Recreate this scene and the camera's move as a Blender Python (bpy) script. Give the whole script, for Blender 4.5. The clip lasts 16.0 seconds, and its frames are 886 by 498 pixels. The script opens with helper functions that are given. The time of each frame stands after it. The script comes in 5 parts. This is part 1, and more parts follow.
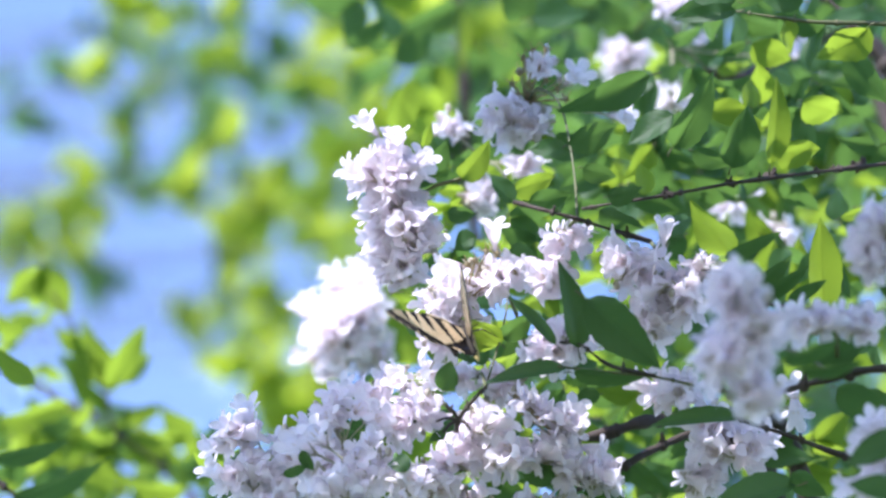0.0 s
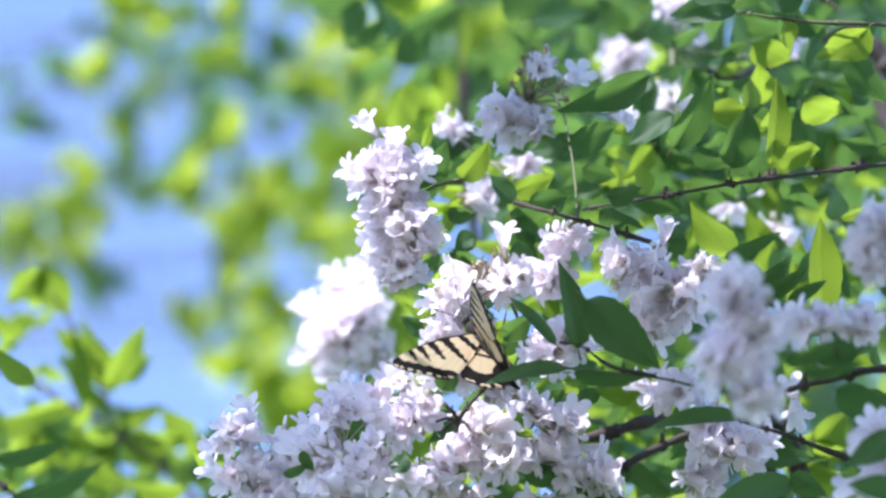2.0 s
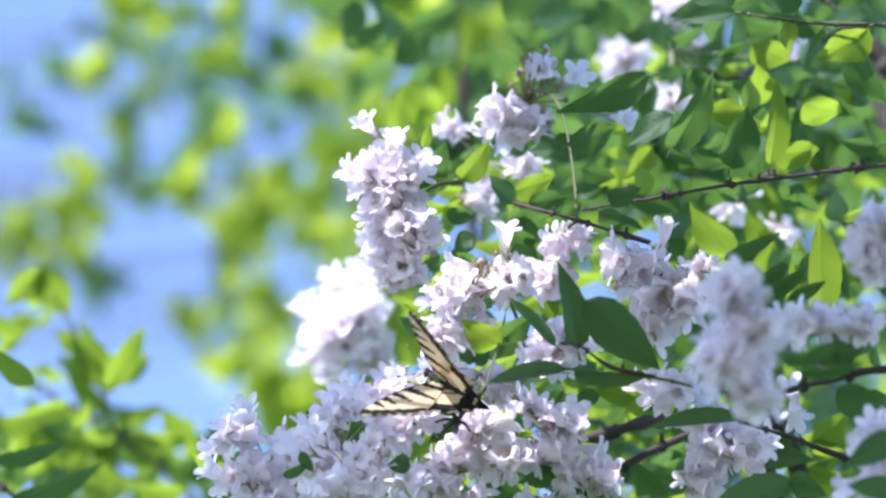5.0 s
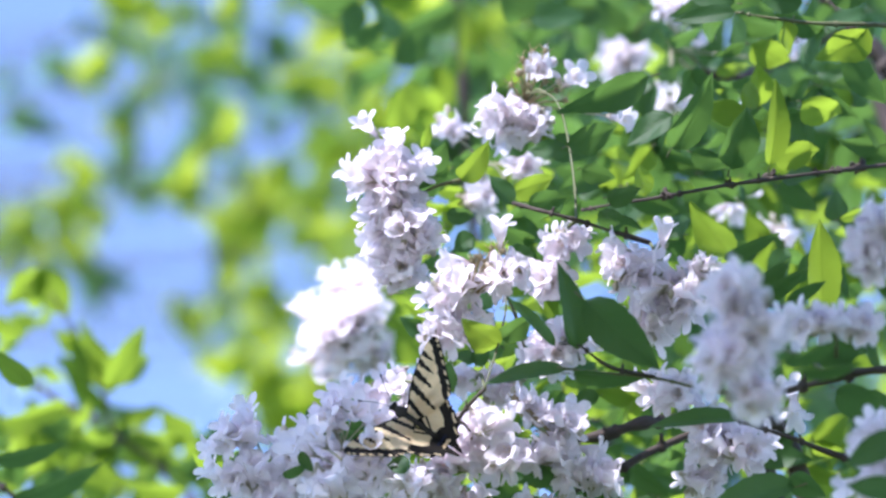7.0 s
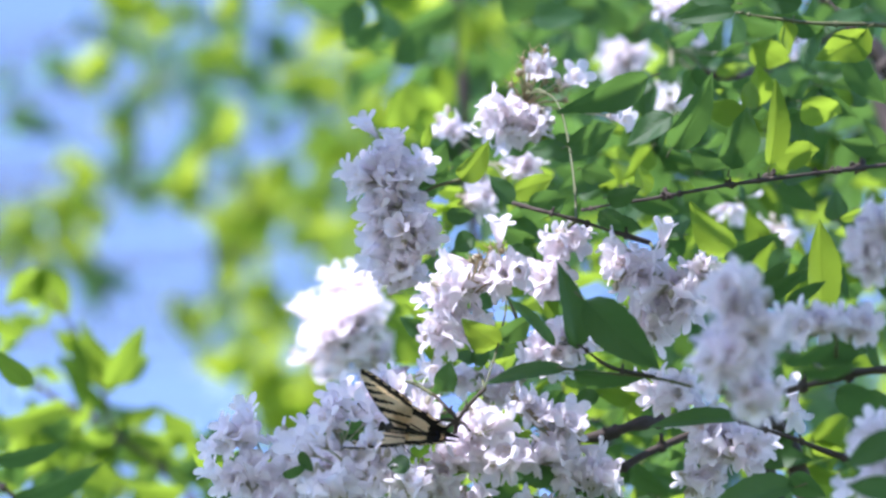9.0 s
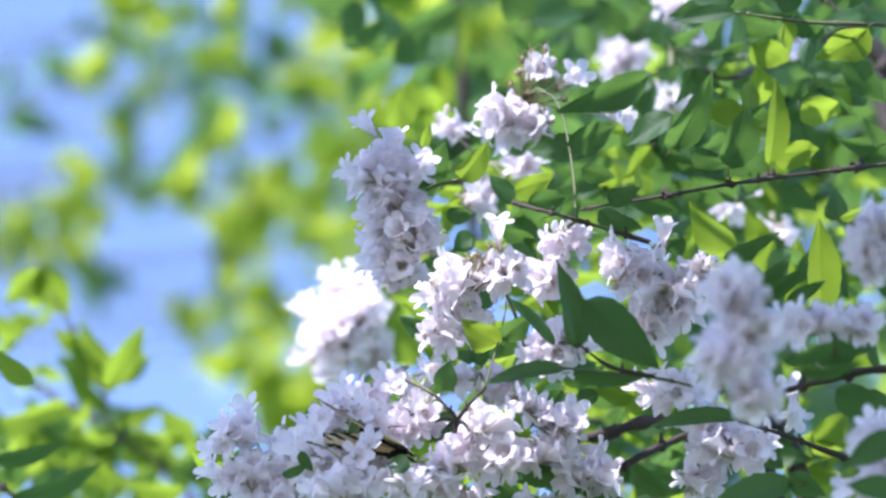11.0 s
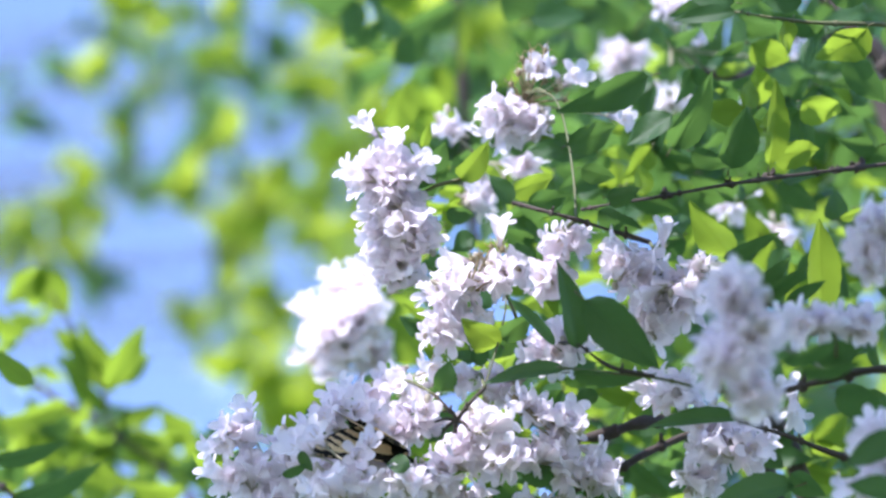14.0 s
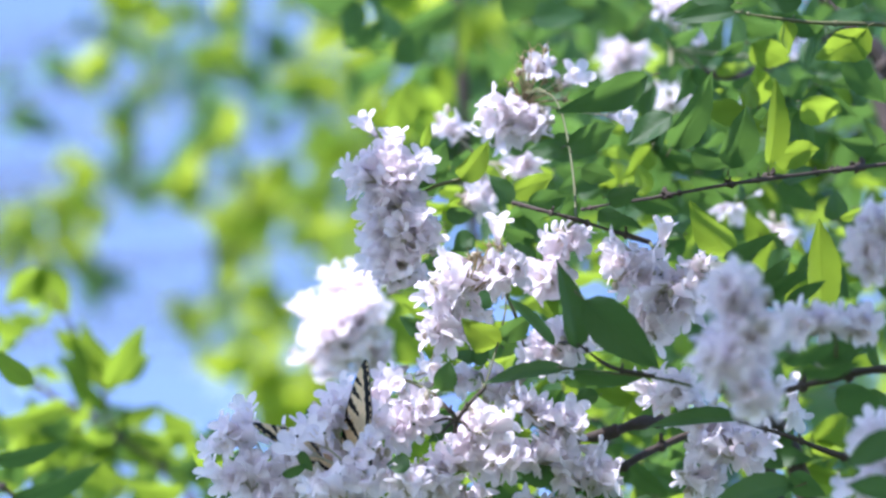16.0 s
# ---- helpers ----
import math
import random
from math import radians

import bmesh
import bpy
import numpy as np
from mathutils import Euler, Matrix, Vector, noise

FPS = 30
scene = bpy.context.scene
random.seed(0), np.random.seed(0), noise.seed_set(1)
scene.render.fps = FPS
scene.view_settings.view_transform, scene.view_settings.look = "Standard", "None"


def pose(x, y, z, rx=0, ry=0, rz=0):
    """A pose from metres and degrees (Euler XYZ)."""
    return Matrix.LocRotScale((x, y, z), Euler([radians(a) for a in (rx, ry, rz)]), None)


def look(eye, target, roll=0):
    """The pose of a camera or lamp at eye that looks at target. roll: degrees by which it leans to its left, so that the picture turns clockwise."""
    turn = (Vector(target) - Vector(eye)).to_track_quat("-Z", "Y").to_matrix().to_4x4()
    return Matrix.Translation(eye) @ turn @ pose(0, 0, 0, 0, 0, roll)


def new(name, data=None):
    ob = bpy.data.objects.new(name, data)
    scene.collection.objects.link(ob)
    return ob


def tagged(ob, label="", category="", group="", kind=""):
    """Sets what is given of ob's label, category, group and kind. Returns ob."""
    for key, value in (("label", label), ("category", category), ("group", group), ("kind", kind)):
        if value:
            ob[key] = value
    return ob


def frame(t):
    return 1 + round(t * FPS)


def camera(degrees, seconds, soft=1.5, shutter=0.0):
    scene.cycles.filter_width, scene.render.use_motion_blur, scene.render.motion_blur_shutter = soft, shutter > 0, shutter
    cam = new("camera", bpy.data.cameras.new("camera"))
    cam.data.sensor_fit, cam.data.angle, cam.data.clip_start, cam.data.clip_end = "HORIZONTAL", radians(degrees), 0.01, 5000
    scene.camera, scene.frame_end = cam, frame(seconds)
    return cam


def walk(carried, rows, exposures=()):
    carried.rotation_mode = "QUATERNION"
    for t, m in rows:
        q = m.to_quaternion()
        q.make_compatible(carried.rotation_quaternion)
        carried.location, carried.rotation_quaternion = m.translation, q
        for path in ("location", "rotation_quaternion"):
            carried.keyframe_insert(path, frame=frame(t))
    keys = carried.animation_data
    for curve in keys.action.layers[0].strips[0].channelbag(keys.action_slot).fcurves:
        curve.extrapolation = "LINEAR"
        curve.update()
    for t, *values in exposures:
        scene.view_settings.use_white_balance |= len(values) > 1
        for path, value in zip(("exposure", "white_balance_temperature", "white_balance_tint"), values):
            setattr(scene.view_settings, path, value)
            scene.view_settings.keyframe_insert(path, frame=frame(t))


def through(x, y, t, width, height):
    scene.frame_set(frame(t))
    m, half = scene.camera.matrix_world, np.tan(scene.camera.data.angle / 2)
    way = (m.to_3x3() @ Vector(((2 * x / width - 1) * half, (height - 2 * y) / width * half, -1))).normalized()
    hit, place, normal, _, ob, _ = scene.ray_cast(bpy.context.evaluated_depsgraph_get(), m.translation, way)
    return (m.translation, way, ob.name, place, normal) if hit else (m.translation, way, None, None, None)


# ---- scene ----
# The picture plane of the flowers lies REACH metres from the lens; the lens is tilted up.
REACH = 2.24
EYE = Vector((0.0, 0.0, 1.5))
TILT = radians(30)
AHEAD = Vector((0, math.cos(TILT), math.sin(TILT)))
UP = Vector((0, -math.sin(TILT), math.cos(TILT)))
RIGHT = Vector((1, 0, 0))
UNIT = 0.00025  # one pixel of the camera's picture, a quarter of a millimetre at the flowers


def spot(x, y, d=0.0):
    """The place seen at picture pixel x, y (down from the top left), d metres behind the flowers' plane."""
    far = (REACH + d) / REACH * UNIT
    return EYE + AHEAD * (REACH + d) + RIGHT * ((x - 784) * far) - UP * ((y - 441) * far)


cam = camera(10, 16.0, soft=2.55, shutter=0.5)
cam.data.dof.use_dof = True
cam.data.dof.focus_distance = REACH - 0.025
cam.data.dof.aperture_fstop = 9.0


def aim(dx, dy):
    return look(EYE, spot(784 - dx, 441 - dy))


walk(cam, [(0.0, aim(1.5, -2)), (3.0, aim(1.5, -1)), (6.5, aim(0, 0)), (9.0, aim(0, 0)), (11.5, aim(-.5, -1)), (16.0, aim(-.5, -1))],
     exposures=[(0.0, 1.31, 5720, 23), (16.0, 1.31, 5720, 23)])

# ---- light ----
SUN = Vector((-0.46, -0.54, 0.71)).normalized()
world = bpy.data.worlds.new("world")
scene.world = world
world.use_nodes = True
wn = world.node_tree
sky = wn.nodes.new("ShaderNodeTexSky")
sky.sky_type, sky.sun_disc = "NISHITA", False
sky.sun_elevation = math.asin(SUN.z)
sky.sun_rotation = math.atan2(SUN.x, SUN.y)
sky.altitude, sky.air_density, sky.dust_density, sky.ozone_density = 200, 1.0, 0.6, 1.4
wn.nodes["Background"].inputs["Strength"].default_value = 0.15
wn.links.new(sky.outputs["Color"], wn.nodes["Background"].inputs["Color"])
sun = new("sun", bpy.data.lights.new("sun", "SUN"))
sun.data.energy, sun.data.angle, sun.data.color = 3.9, radians(0.6), (1.0, 0.95, 0.86)
sun.matrix_world = look(SUN * 30, (0, 0, 0))


# ---- materials ----
class Nodes:
    """A small helper to write node materials."""

    def __init__(self, name):
        self.mat = bpy.data.materials.new(name)
        self.mat.use_nodes = True
        self.t = self.mat.node_tree
        self.t.nodes.clear()
        self.out = self.t.nodes.new("ShaderNodeOutputMaterial")

    def add(self, kind, **values):
        n = self.t.nodes.new("ShaderNode" + kind)
        for key, v in values.items():
            key = key.replace("_", " ")
            if isinstance(v, bpy.types.NodeSocket):
                self.t.links.new(v, n.inputs[key])
            else:
                n.inputs[key].default_value = (*v, 1) if isinstance(v, (tuple, list)) and len(v) == 3 else v
        return n

    def ramp(self, fac, stops):
        n = self.t.nodes.new("ShaderNodeValToRGB")
        self.t.links.new(fac, n.inputs["Fac"])
        els = n.color_ramp.elements
        while len(els) < len(stops):
            els.new(0.5)
        for e, (p, c) in zip(els, stops):
            e.position, e.color = p, (*c, 1)
        return n.outputs["Color"]

    def mix(self, fac, a, b, blend="MIX"):
        n = self.t.nodes.new("ShaderNodeMix")
        n.data_type, n.blend_type = "RGBA", blend
        for sock, v in ((n.inputs[0], fac), (n.inputs[6], a), (n.inputs[7], b)):
            if isinstance(v, bpy.types.NodeSocket):
                self.t.links.new(v, sock)
            else:
                sock.default_value = v if isinstance(v, (int, float)) else (*v, 1)
        return n.outputs[2]

    def math(self, op, a, b=0.0):
        n = self.t.nodes.new("ShaderNodeMath")
        n.operation = op
        for sock, v in zip(n.inputs, (a, b)):
            if isinstance(v, bpy.types.NodeSocket):
                self.t.links.new(v, sock)
            else:
                sock.default_value = v
        return n.outputs[0]

    def attr(self, name):
        n = self.t.nodes.new("ShaderNodeAttribute")
        n.attribute_name = name
        return n

    def noise(self, scale, detail=3.0, vec=None):
        n = self.add("TexNoise", Scale=scale, Detail=detail)
        if vec is not None:
            self.t.links.new(vec, n.inputs["Vector"])
        return n.outputs["Fac"]

    def coord(self):
        return self.t.nodes.new("ShaderNodeTexCoord").outputs["Object"]

    def bump(self, height, strength, distance):
        return self.add("Bump", Height=height, Strength=strength, Distance=distance).outputs["Normal"]

    def shade(self, color, rough=0.5, normal=None, through=None, share=0.5, spec=0.5):
        p = self.add("BsdfPrincipled", Base_Color=color, Roughness=rough)
        p.inputs["Specular IOR Level"].default_value = spec
        if normal is not None:
            self.t.links.new(normal, p.inputs["Normal"])
        end = p.outputs[0]
        if through is not None:
            tr = self.add("BsdfTranslucent", Color=through)
            m = self.t.nodes.new("ShaderNodeMixShader")
            m.inputs[0].default_value = share
            self.t.links.new(end, m.inputs[1])
            self.t.links.new(tr.outputs[0], m.inputs[2])
            end = m.outputs[0]
        self.t.links.new(end, self.out.inputs["Surface"])
        return self.mat


def rand_of(n):
    return n.t.nodes.new("ShaderNodeObjectInfo").outputs["Random"]


def island_of(n):
    return n.t.nodes.new("ShaderNodeNewGeometry").outputs["Random Per Island"]


def leaf_material(name, dark, light, glow, per_island=False, rough=0.42, share=0.46):
    """A green leaf: midrib and side veins in relief, light passing through the blade."""
    n = Nodes(name)
    rnd = island_of(n) if per_island else rand_of(n)
    xy = n.attr("blade").outputs["Vector"]  # x across (-1..1), y along (0..1)
    s = n.t.nodes.new("ShaderNodeSeparateXYZ")
    n.t.links.new(xy, s.inputs[0])
    ax = n.math("ABSOLUTE", s.outputs[0])
    rib = n.math("SUBTRACT", 1.0, n.math("MINIMUM", n.math("MULTIPLY", ax, 14.0), 1.0))
    slant = n.math("SUBTRACT", n.math("MULTIPLY", s.outputs[1], 7.0), n.math("MULTIPLY", ax, 1.6))
    side = n.math("POWER", n.math("ABSOLUTE", n.math("SINE", n.math("MULTIPLY", slant, 3.1416))), 0.35)
    vein = n.math("MAXIMUM", rib, n.math("MULTIPLY", n.math("SUBTRACT", 1.0, side), 0.7))
    grain = n.noise(260.0, 4.0, n.coord())
    patch = n.noise(45.0, 2.0, n.coord())
    base = n.mix(rnd, dark, light)
    base = n.mix(n.math("MULTIPLY", patch, 0.5), base, light)
    base = n.mix(n.math("MULTIPLY", vein, 0.3), base, [min(1, c * 1.8 + 0.01) for c in light])
    base = n.mix(n.math("MULTIPLY", grain, 0.25), base, dark)
    gl = n.mix(rnd, glow, [c * 0.72 for c in glow])
    gl = n.mix(n.math("MULTIPLY", vein, 0.25), gl, [c * 0.6 for c in glow])
    normal = n.bump(n.math("ADD", n.math("MULTIPLY", vein, -0.6), n.math("MULTIPLY", grain, 0.25)), 0.35, 0.0005)
    return n.shade(base, rough, normal, gl, share, 0.32)


def petal_material():
    n = Nodes("petal")
    rnd = rand_of(n)
    r = n.attr("bell").outputs["Fac"]  # 0 at the tube's foot, 1 at the lobes' rim
    tint = n.mix(rnd, (0.93, 0.85, 0.92), (0.97, 0.91, 0.95))
    col = n.mix(n.math("POWER", n.math("SUBTRACT", 1.0, r), 1.6), tint, (0.94, 0.84, 0.89))
    grain = n.noise(420.0, 4.0, n.coord())
    col = n.mix(n.math("MULTIPLY", grain, 0.22), col, (0.86, 0.80, 0.90))
    normal = n.bump(grain, 0.15, 0.0006)
    return n.shade(col, 0.6, normal, n.mix(rnd, (0.98, 0.92, 0.96), (0.99, 0.96, 0.97)), 0.5, 0.15)


def bark_material(name, dark, light):
    n = Nodes(name)
    c = n.coord()
    a = n.noise(60.0, 5.0, c)
    b = n.noise(900.0, 4.0, c)
    col = n.mix(a, dark, light)
    col = n.mix(n.math("MULTIPLY", b, 0.4), col, dark)
    return n.shade(col, 0.8, n.bump(n.math("ADD", a, n.math("MULTIPLY", b, 0.5)), 0.8, 0.002))


def plain_material(name, a, b, scale, rough=0.6, through=None, share=0.3):
    n = Nodes(name)
    f = n.noise(scale, 4.0, n.coord())
    return n.shade(n.mix(f, a, b), rough, n.bump(f, 0.4, 0.0005), through, share)


def wing_material():
    n = Nodes("wing_scales")
    ink = n.attr("ink").outputs["Fac"]
    hue = n.attr("hue").outputs["Fac"]
    dust = n.noise(1600.0, 3.0, n.coord())
    yellow = n.mix(dust, (0.68, 0.54, 0.32), (0.76, 0.64, 0.43))
    black = n.mix(dust, (0.008, 0.007, 0.008), (0.03, 0.026, 0.022))
    black = n.mix(hue, black, (0.06, 0.12, 0.35))
    edge = n.ramp(ink, [(0.38, (0, 0, 0)), (0.62, (1, 1, 1))])
    col = n.mix(edge, yellow, black)
    glow = n.mix(edge, (0.80, 0.58, 0.30), (0.01, 0.008, 0.006))
    return n.shade(col, 0.65, n.bump(dust, 0.3, 0.0002), glow, 0.42, 0.2)


LEAF = leaf_material("leaf_blade", (0.022, 0.062, 0.028), (0.050, 0.115, 0.036), (0.16, 0.32, 0.055), rough=0.45)
# for the unseen leaves added only to block light
BLOCKER_LEAF = leaf_material("blocker_leaf_blade", (0.014, 0.048, 0.015), (0.034, 0.095, 0.020), (0.10, 0.20, 0.01), True, 0.5)
# the same leaf in a brighter yellow-green, sunlight through the blade painted in
BACKLIT_LEAF = leaf_material("backlit_leaf_blade", (0.05, 0.11, 0.025), (0.09, 0.17, 0.03), (0.38, 0.56, 0.04), rough=0.42, share=0.54)
# tree leaves in two tones: sunlight and shade are put into the colours
SUNLIT_TREE_LEAF = leaf_material("sunlit_tree_leaf_blade", (0.08, 0.15, 0.02), (0.16, 0.26, 0.03), (0.64, 0.80, 0.06), True, 0.45, 0.62)
SHADED_TREE_LEAF = leaf_material("shaded_tree_leaf_blade", (0.028, 0.085, 0.050), (0.055, 0.140, 0.065), (0.20, 0.42, 0.11), True, 0.42, 0.55)
PETAL = petal_material()
CALYX = plain_material("calyx_fuzz", (0.50, 0.54, 0.36), (0.68, 0.54, 0.52), 700.0, 0.8, (0.6, 0.56, 0.42), 0.4)
THROAT = plain_material("throat", (0.92, 0.86, 0.72), (0.92, 0.84, 0.82), 500.0, 0.6, (0.85, 0.68, 0.55))
BARK = bark_material("twig_bark", (0.03, 0.021, 0.016), (0.11, 0.085, 0.068))
TRUNK = bark_material("trunk_bark", (0.05, 0.042, 0.035), (0.18, 0.15, 0.12))
GREEN_STEM = plain_material("green_stem", (0.08, 0.13, 0.04), (0.16, 0.13, 0.06), 300.0, 0.6)
SPENT = plain_material("withered_calyx", (0.32, 0.36, 0.16), (0.50, 0.32, 0.24), 600.0, 0.8, (0.4, 0.3, 0.15), 0.4)
PEDICEL = plain_material("flower_stalk", (0.45, 0.50, 0.28), (0.60, 0.48, 0.42), 500.0, 0.7, (0.5, 0.5, 0.3), 0.3)
WING = wing_material()
FUR = plain_material("body_fur", (0.006, 0.005, 0.005), (0.035, 0.027, 0.014), 900.0, 0.9)
YELLOW_FUR = plain_material("yellow_fur", (0.55, 0.40, 0.12), (0.70, 0.56, 0.24), 900.0, 0.9)
CHITIN = plain_material("chitin", (0.008, 0.007, 0.007), (0.02, 0.016, 0.014), 900.0, 0.35)


def ground_material():
    n = Nodes("grass_ground")
    c = n.coord()
    a, b = n.noise(0.35, 5.0, c), n.noise(30.0, 5.0, c)
    col = n.mix(a, (0.03, 0.07, 0.015), (0.07, 0.12, 0.03))
    col = n.mix(n.math("MULTIPLY", b, 0.6), col, (0.06, 0.05, 0.02))
    return n.shade(col, 0.9, n.bump(b, 1.0, 0.03))


GROUND = ground_material()


# ---- building helpers ----
def mesh_of(name, verts, faces, mats, slots=None, fields=None, smooth=True):
    me = bpy.data.meshes.new(name)
    me.from_pydata([tuple(v) for v in verts], [], faces)
    for m in mats:
        me.materials.append(m)
    if slots is not None:
        me.polygons.foreach_set("material_index", slots)
    if smooth:
        me.polygons.foreach_set("use_smooth", [True] * len(me.polygons))
    for key, values in (fields or {}).items():
        if isinstance(values[0], (float, int)):
            me.attributes.new(key, "FLOAT", "POINT").data.foreach_set("value", values)
        else:
            me.attributes.new(key, "FLOAT_VECTOR", "POINT").data.foreach_set("vector", [c for v in values for c in v])
    me.update()
    return me


def part(name, me, parent, m=None, label=""):
    ob = new(name, me)
    ob.parent = parent
    if m is not None:
        ob.matrix_basis = m
    return tagged(ob, label) if label else ob


class Heap:
    """Vertices and faces of one mesh, gathered piece by piece."""

    def __init__(self):
        self.v, self.f, self.s, self.blade = [], [], [], []

    def add(self, verts, faces, slot=0, blade=None):
        k = len(self.v)
        self.v += verts
        self.f += [tuple(i + k for i in f) for f in faces]
        self.s += [slot] * len(faces)
        self.blade += blade if blade else [(0.0, 0.0, 0.0)] * len(verts)

    def tube(self, pts, radii, sides=6, slot=0, knots=0.0):
        pts = [Vector(p) for p in pts]
        verts, faces = [], []
        side = Vector((0.3, 0.9, 0.2))
        for i, p in enumerate(pts):
            t = (pts[min(i + 1, len(pts) - 1)] - pts[max(i - 1, 0)]).normalized()
            a = (side - t * side.dot(t)).normalized()
            side = a
            b = t.cross(a)
            r = radii[i] * (1 + knots * noise.noise(p * 90))
            for j in range(sides):
                w = 2 * math.pi * j / sides
                verts.append(p + (a * math.cos(w) + b * math.sin(w)) * r)
        for i in range(len(pts) - 1):
            for j in range(sides):
                k = (j + 1) % sides
                faces.append((i * sides + j, i * sides + k, (i + 1) * sides + k, (i + 1) * sides + j))
        faces.append(tuple(range(sides))[::-1])
        faces.append(tuple(range((len(pts) - 1) * sides, len(pts) * sides)))
        self.add(verts, faces, slot)

    def ball(self, at, r, stretch=(1, 1, 1), slot=0, seg=8, rings=6, turn=None):
        verts, faces = [], []
        for i in range(rings + 1):
            a = math.pi * i / rings
            for j in range(seg):
                w = 2 * math.pi * j / seg
                p = Vector((math.sin(a) * math.cos(w) * stretch[0], math.sin(a) * math.sin(w) * stretch[1], math.cos(a) * stretch[2])) * r
                verts.append((turn @ p if turn else p) + Vector(at))
        for i in range(rings):
            for j in range(seg):
                k = (j + 1) % seg
                faces.append((i * seg + j, (i + 1) * seg + j, (i + 1) * seg + k, i * seg + k))
        self.add(verts, faces, slot)

    def mesh(self, name, mats, smooth=True):
        return mesh_of(name, self.v, self.f, mats, self.s, {"blade": self.blade}, smooth)


def curve_points(pts, steps=6):
    """Catmull-Rom through the points."""
    pts = [Vector(p) for p in pts]
    ext = [pts[0] * 2 - pts[1], *pts, pts[-1] * 2 - pts[-2]]
    out = []
    for i in range(1, len(ext) - 2):
        p0, p1, p2, p3 = ext[i - 1:i + 3]
        for k in range(steps):
            t = k / steps
            out.append(0.5 * (2 * p1 + (p2 - p0) * t + (2 * p0 - 5 * p1 + 4 * p2 - p3) * t * t + (3 * p1 - p0 - 3 * p2 + p3) * t ** 3))
    return out + [pts[-1]]


def leaf_outline(t, full):
    """Half-width of the blade along its length: pointed tip, rounded foot."""
    return (math.sin(math.pi * t ** full) ** 0.85) * (1 - 0.25 * t) if 0 < t < 1 else 0.0


def leaf_verts(length, width, fold, droop, twist, full=0.72, rows=10, cols=3, wave=0.0, serrate=0.0):
    """A blade along +Y with its upper face to +Z, its foot at the origin."""
    verts, blade, faces = [], [], []
    n = 2 * cols + 1
    top = max(leaf_outline(k / 40, full) for k in range(41))
    for i in range(rows + 1):
        t = i / rows
        w = max(leaf_outline(t, full) / top * width / 2, width * 0.012)
        if serrate and 0 < i < rows:
            w *= 1 + (serrate if i % 2 else -serrate)
        for j in range(-cols, cols + 1):
            c = j / cols
            x = c * w
            z = abs(x) * fold - droop * length * t * t + wave * width * math.sin(t * 9 + c * 2) * abs(c)
            a = twist * t
            verts.append(Vector((x * math.cos(a) - z * math.sin(a) * 0.3, length * t * (1 - 0.12 * droop * t), z + x * math.sin(a))))
            blade.append((c, t, 0.0))
    for i in range(rows):
        for j in range(n - 1):
            faces.append((i * n + j, i * n + j + 1, (i + 1) * n + j + 1, (i + 1) * n + j))
    return verts, faces, blade


def leaf_mesh(name, width, fold, droop, twist, full, wave, blade):
    """One leaf of unit length with a stalk and a midrib that stands out below."""
    v, f, b = leaf_verts(1.0, width, fold, droop, twist, full, 14, 4, wave, 0.03)
    h = Heap()
    h.add(v, f, 0, b)
    rib = [v[i * 9 + 4] - Vector((0, 0, 0.006)) for i in range(0, 15, 2)]
    h.tube([Vector((0, -0.13, 0.03)), Vector((0, -0.06, 0.0)), *rib], [0.014, 0.012] + [0.003 * (1 - k / 9) for k in range(8)], 5, 1)
    return h.mesh(name, [blade, GREEN_STEM])


SHAPES = ((0.42, 0.29, 0.12, 0.2, 0.72, 0.04), (0.46, 0.35, 0.24, -0.35, 0.68, 0.06), (0.50, 0.22, 0.08, 0.15, 0.76, 0.05),
          (0.40, 0.40, 0.32, 0.4, 0.70, 0.03), (0.56, 0.26, 0.18, -0.2, 0.80, 0.06))
LEAVES = [leaf_mesh("leaf", *sh, LEAF) for sh in SHAPES]
# same shapes in the colour brightened for backlight
BACKLIT = [leaf_mesh("leaf", *sh, BACKLIT_LEAF) for sh in SHAPES]


def leaf_pose(foot, tip, roll=0.0):
    """Foot to tip, the upper face turned to the lens and then rolled about the midrib by roll degrees."""
    way = tip - foot
    y = way.normalized()
    toward = (EYE - foot).normalized()
    z = (toward - y * toward.dot(y)).normalized()
    x = y.cross(z)
    m = Matrix((x, y, z)).transposed().to_4x4()
    return Matrix.Translation(foot) @ m @ Matrix.Rotation(radians(roll), 4, "Y"), way.length


def leaf(branch, x0, y0, x1, y1, width, d, roll=0.0, lean=0.0, kind=None, backlit=False, under=False):
    """A leaf on a branch from foot to tip; lean brings the tip nearer (negative) or farther."""
    foot, tip = spot(x0, y0, d), spot(x1, y1, d + lean)
    if backlit or under:  # turned so that the lens sees the side away from the sun
        roll, reach = max(abs(roll), 30), (tip - foot).length
        tips = [spot(x1, y1, d + lean + k * reach) for k in (-.5, 0, .5)]
        roll, tip = min(((r, p) for r in (roll, -roll, 0) for p in tips), key=lambda c: leaf_pose(foot, c[1], c[0])[0].col[2].to_3d().dot(SUN))
    m, length = leaf_pose(foot, tip, roll)
    k = random.randrange(len(LEAVES)) if kind is None else kind
    wide = width * UNIT * (REACH + d) / REACH / (length * SHAPES[k][0])
    ob = part("leaf", (BACKLIT if backlit else LEAVES)[k], branch)
    ob.matrix_basis = m @ Matrix.Diagonal((length * wide, length, length * min(wide, 1.2), 1))
    return ob


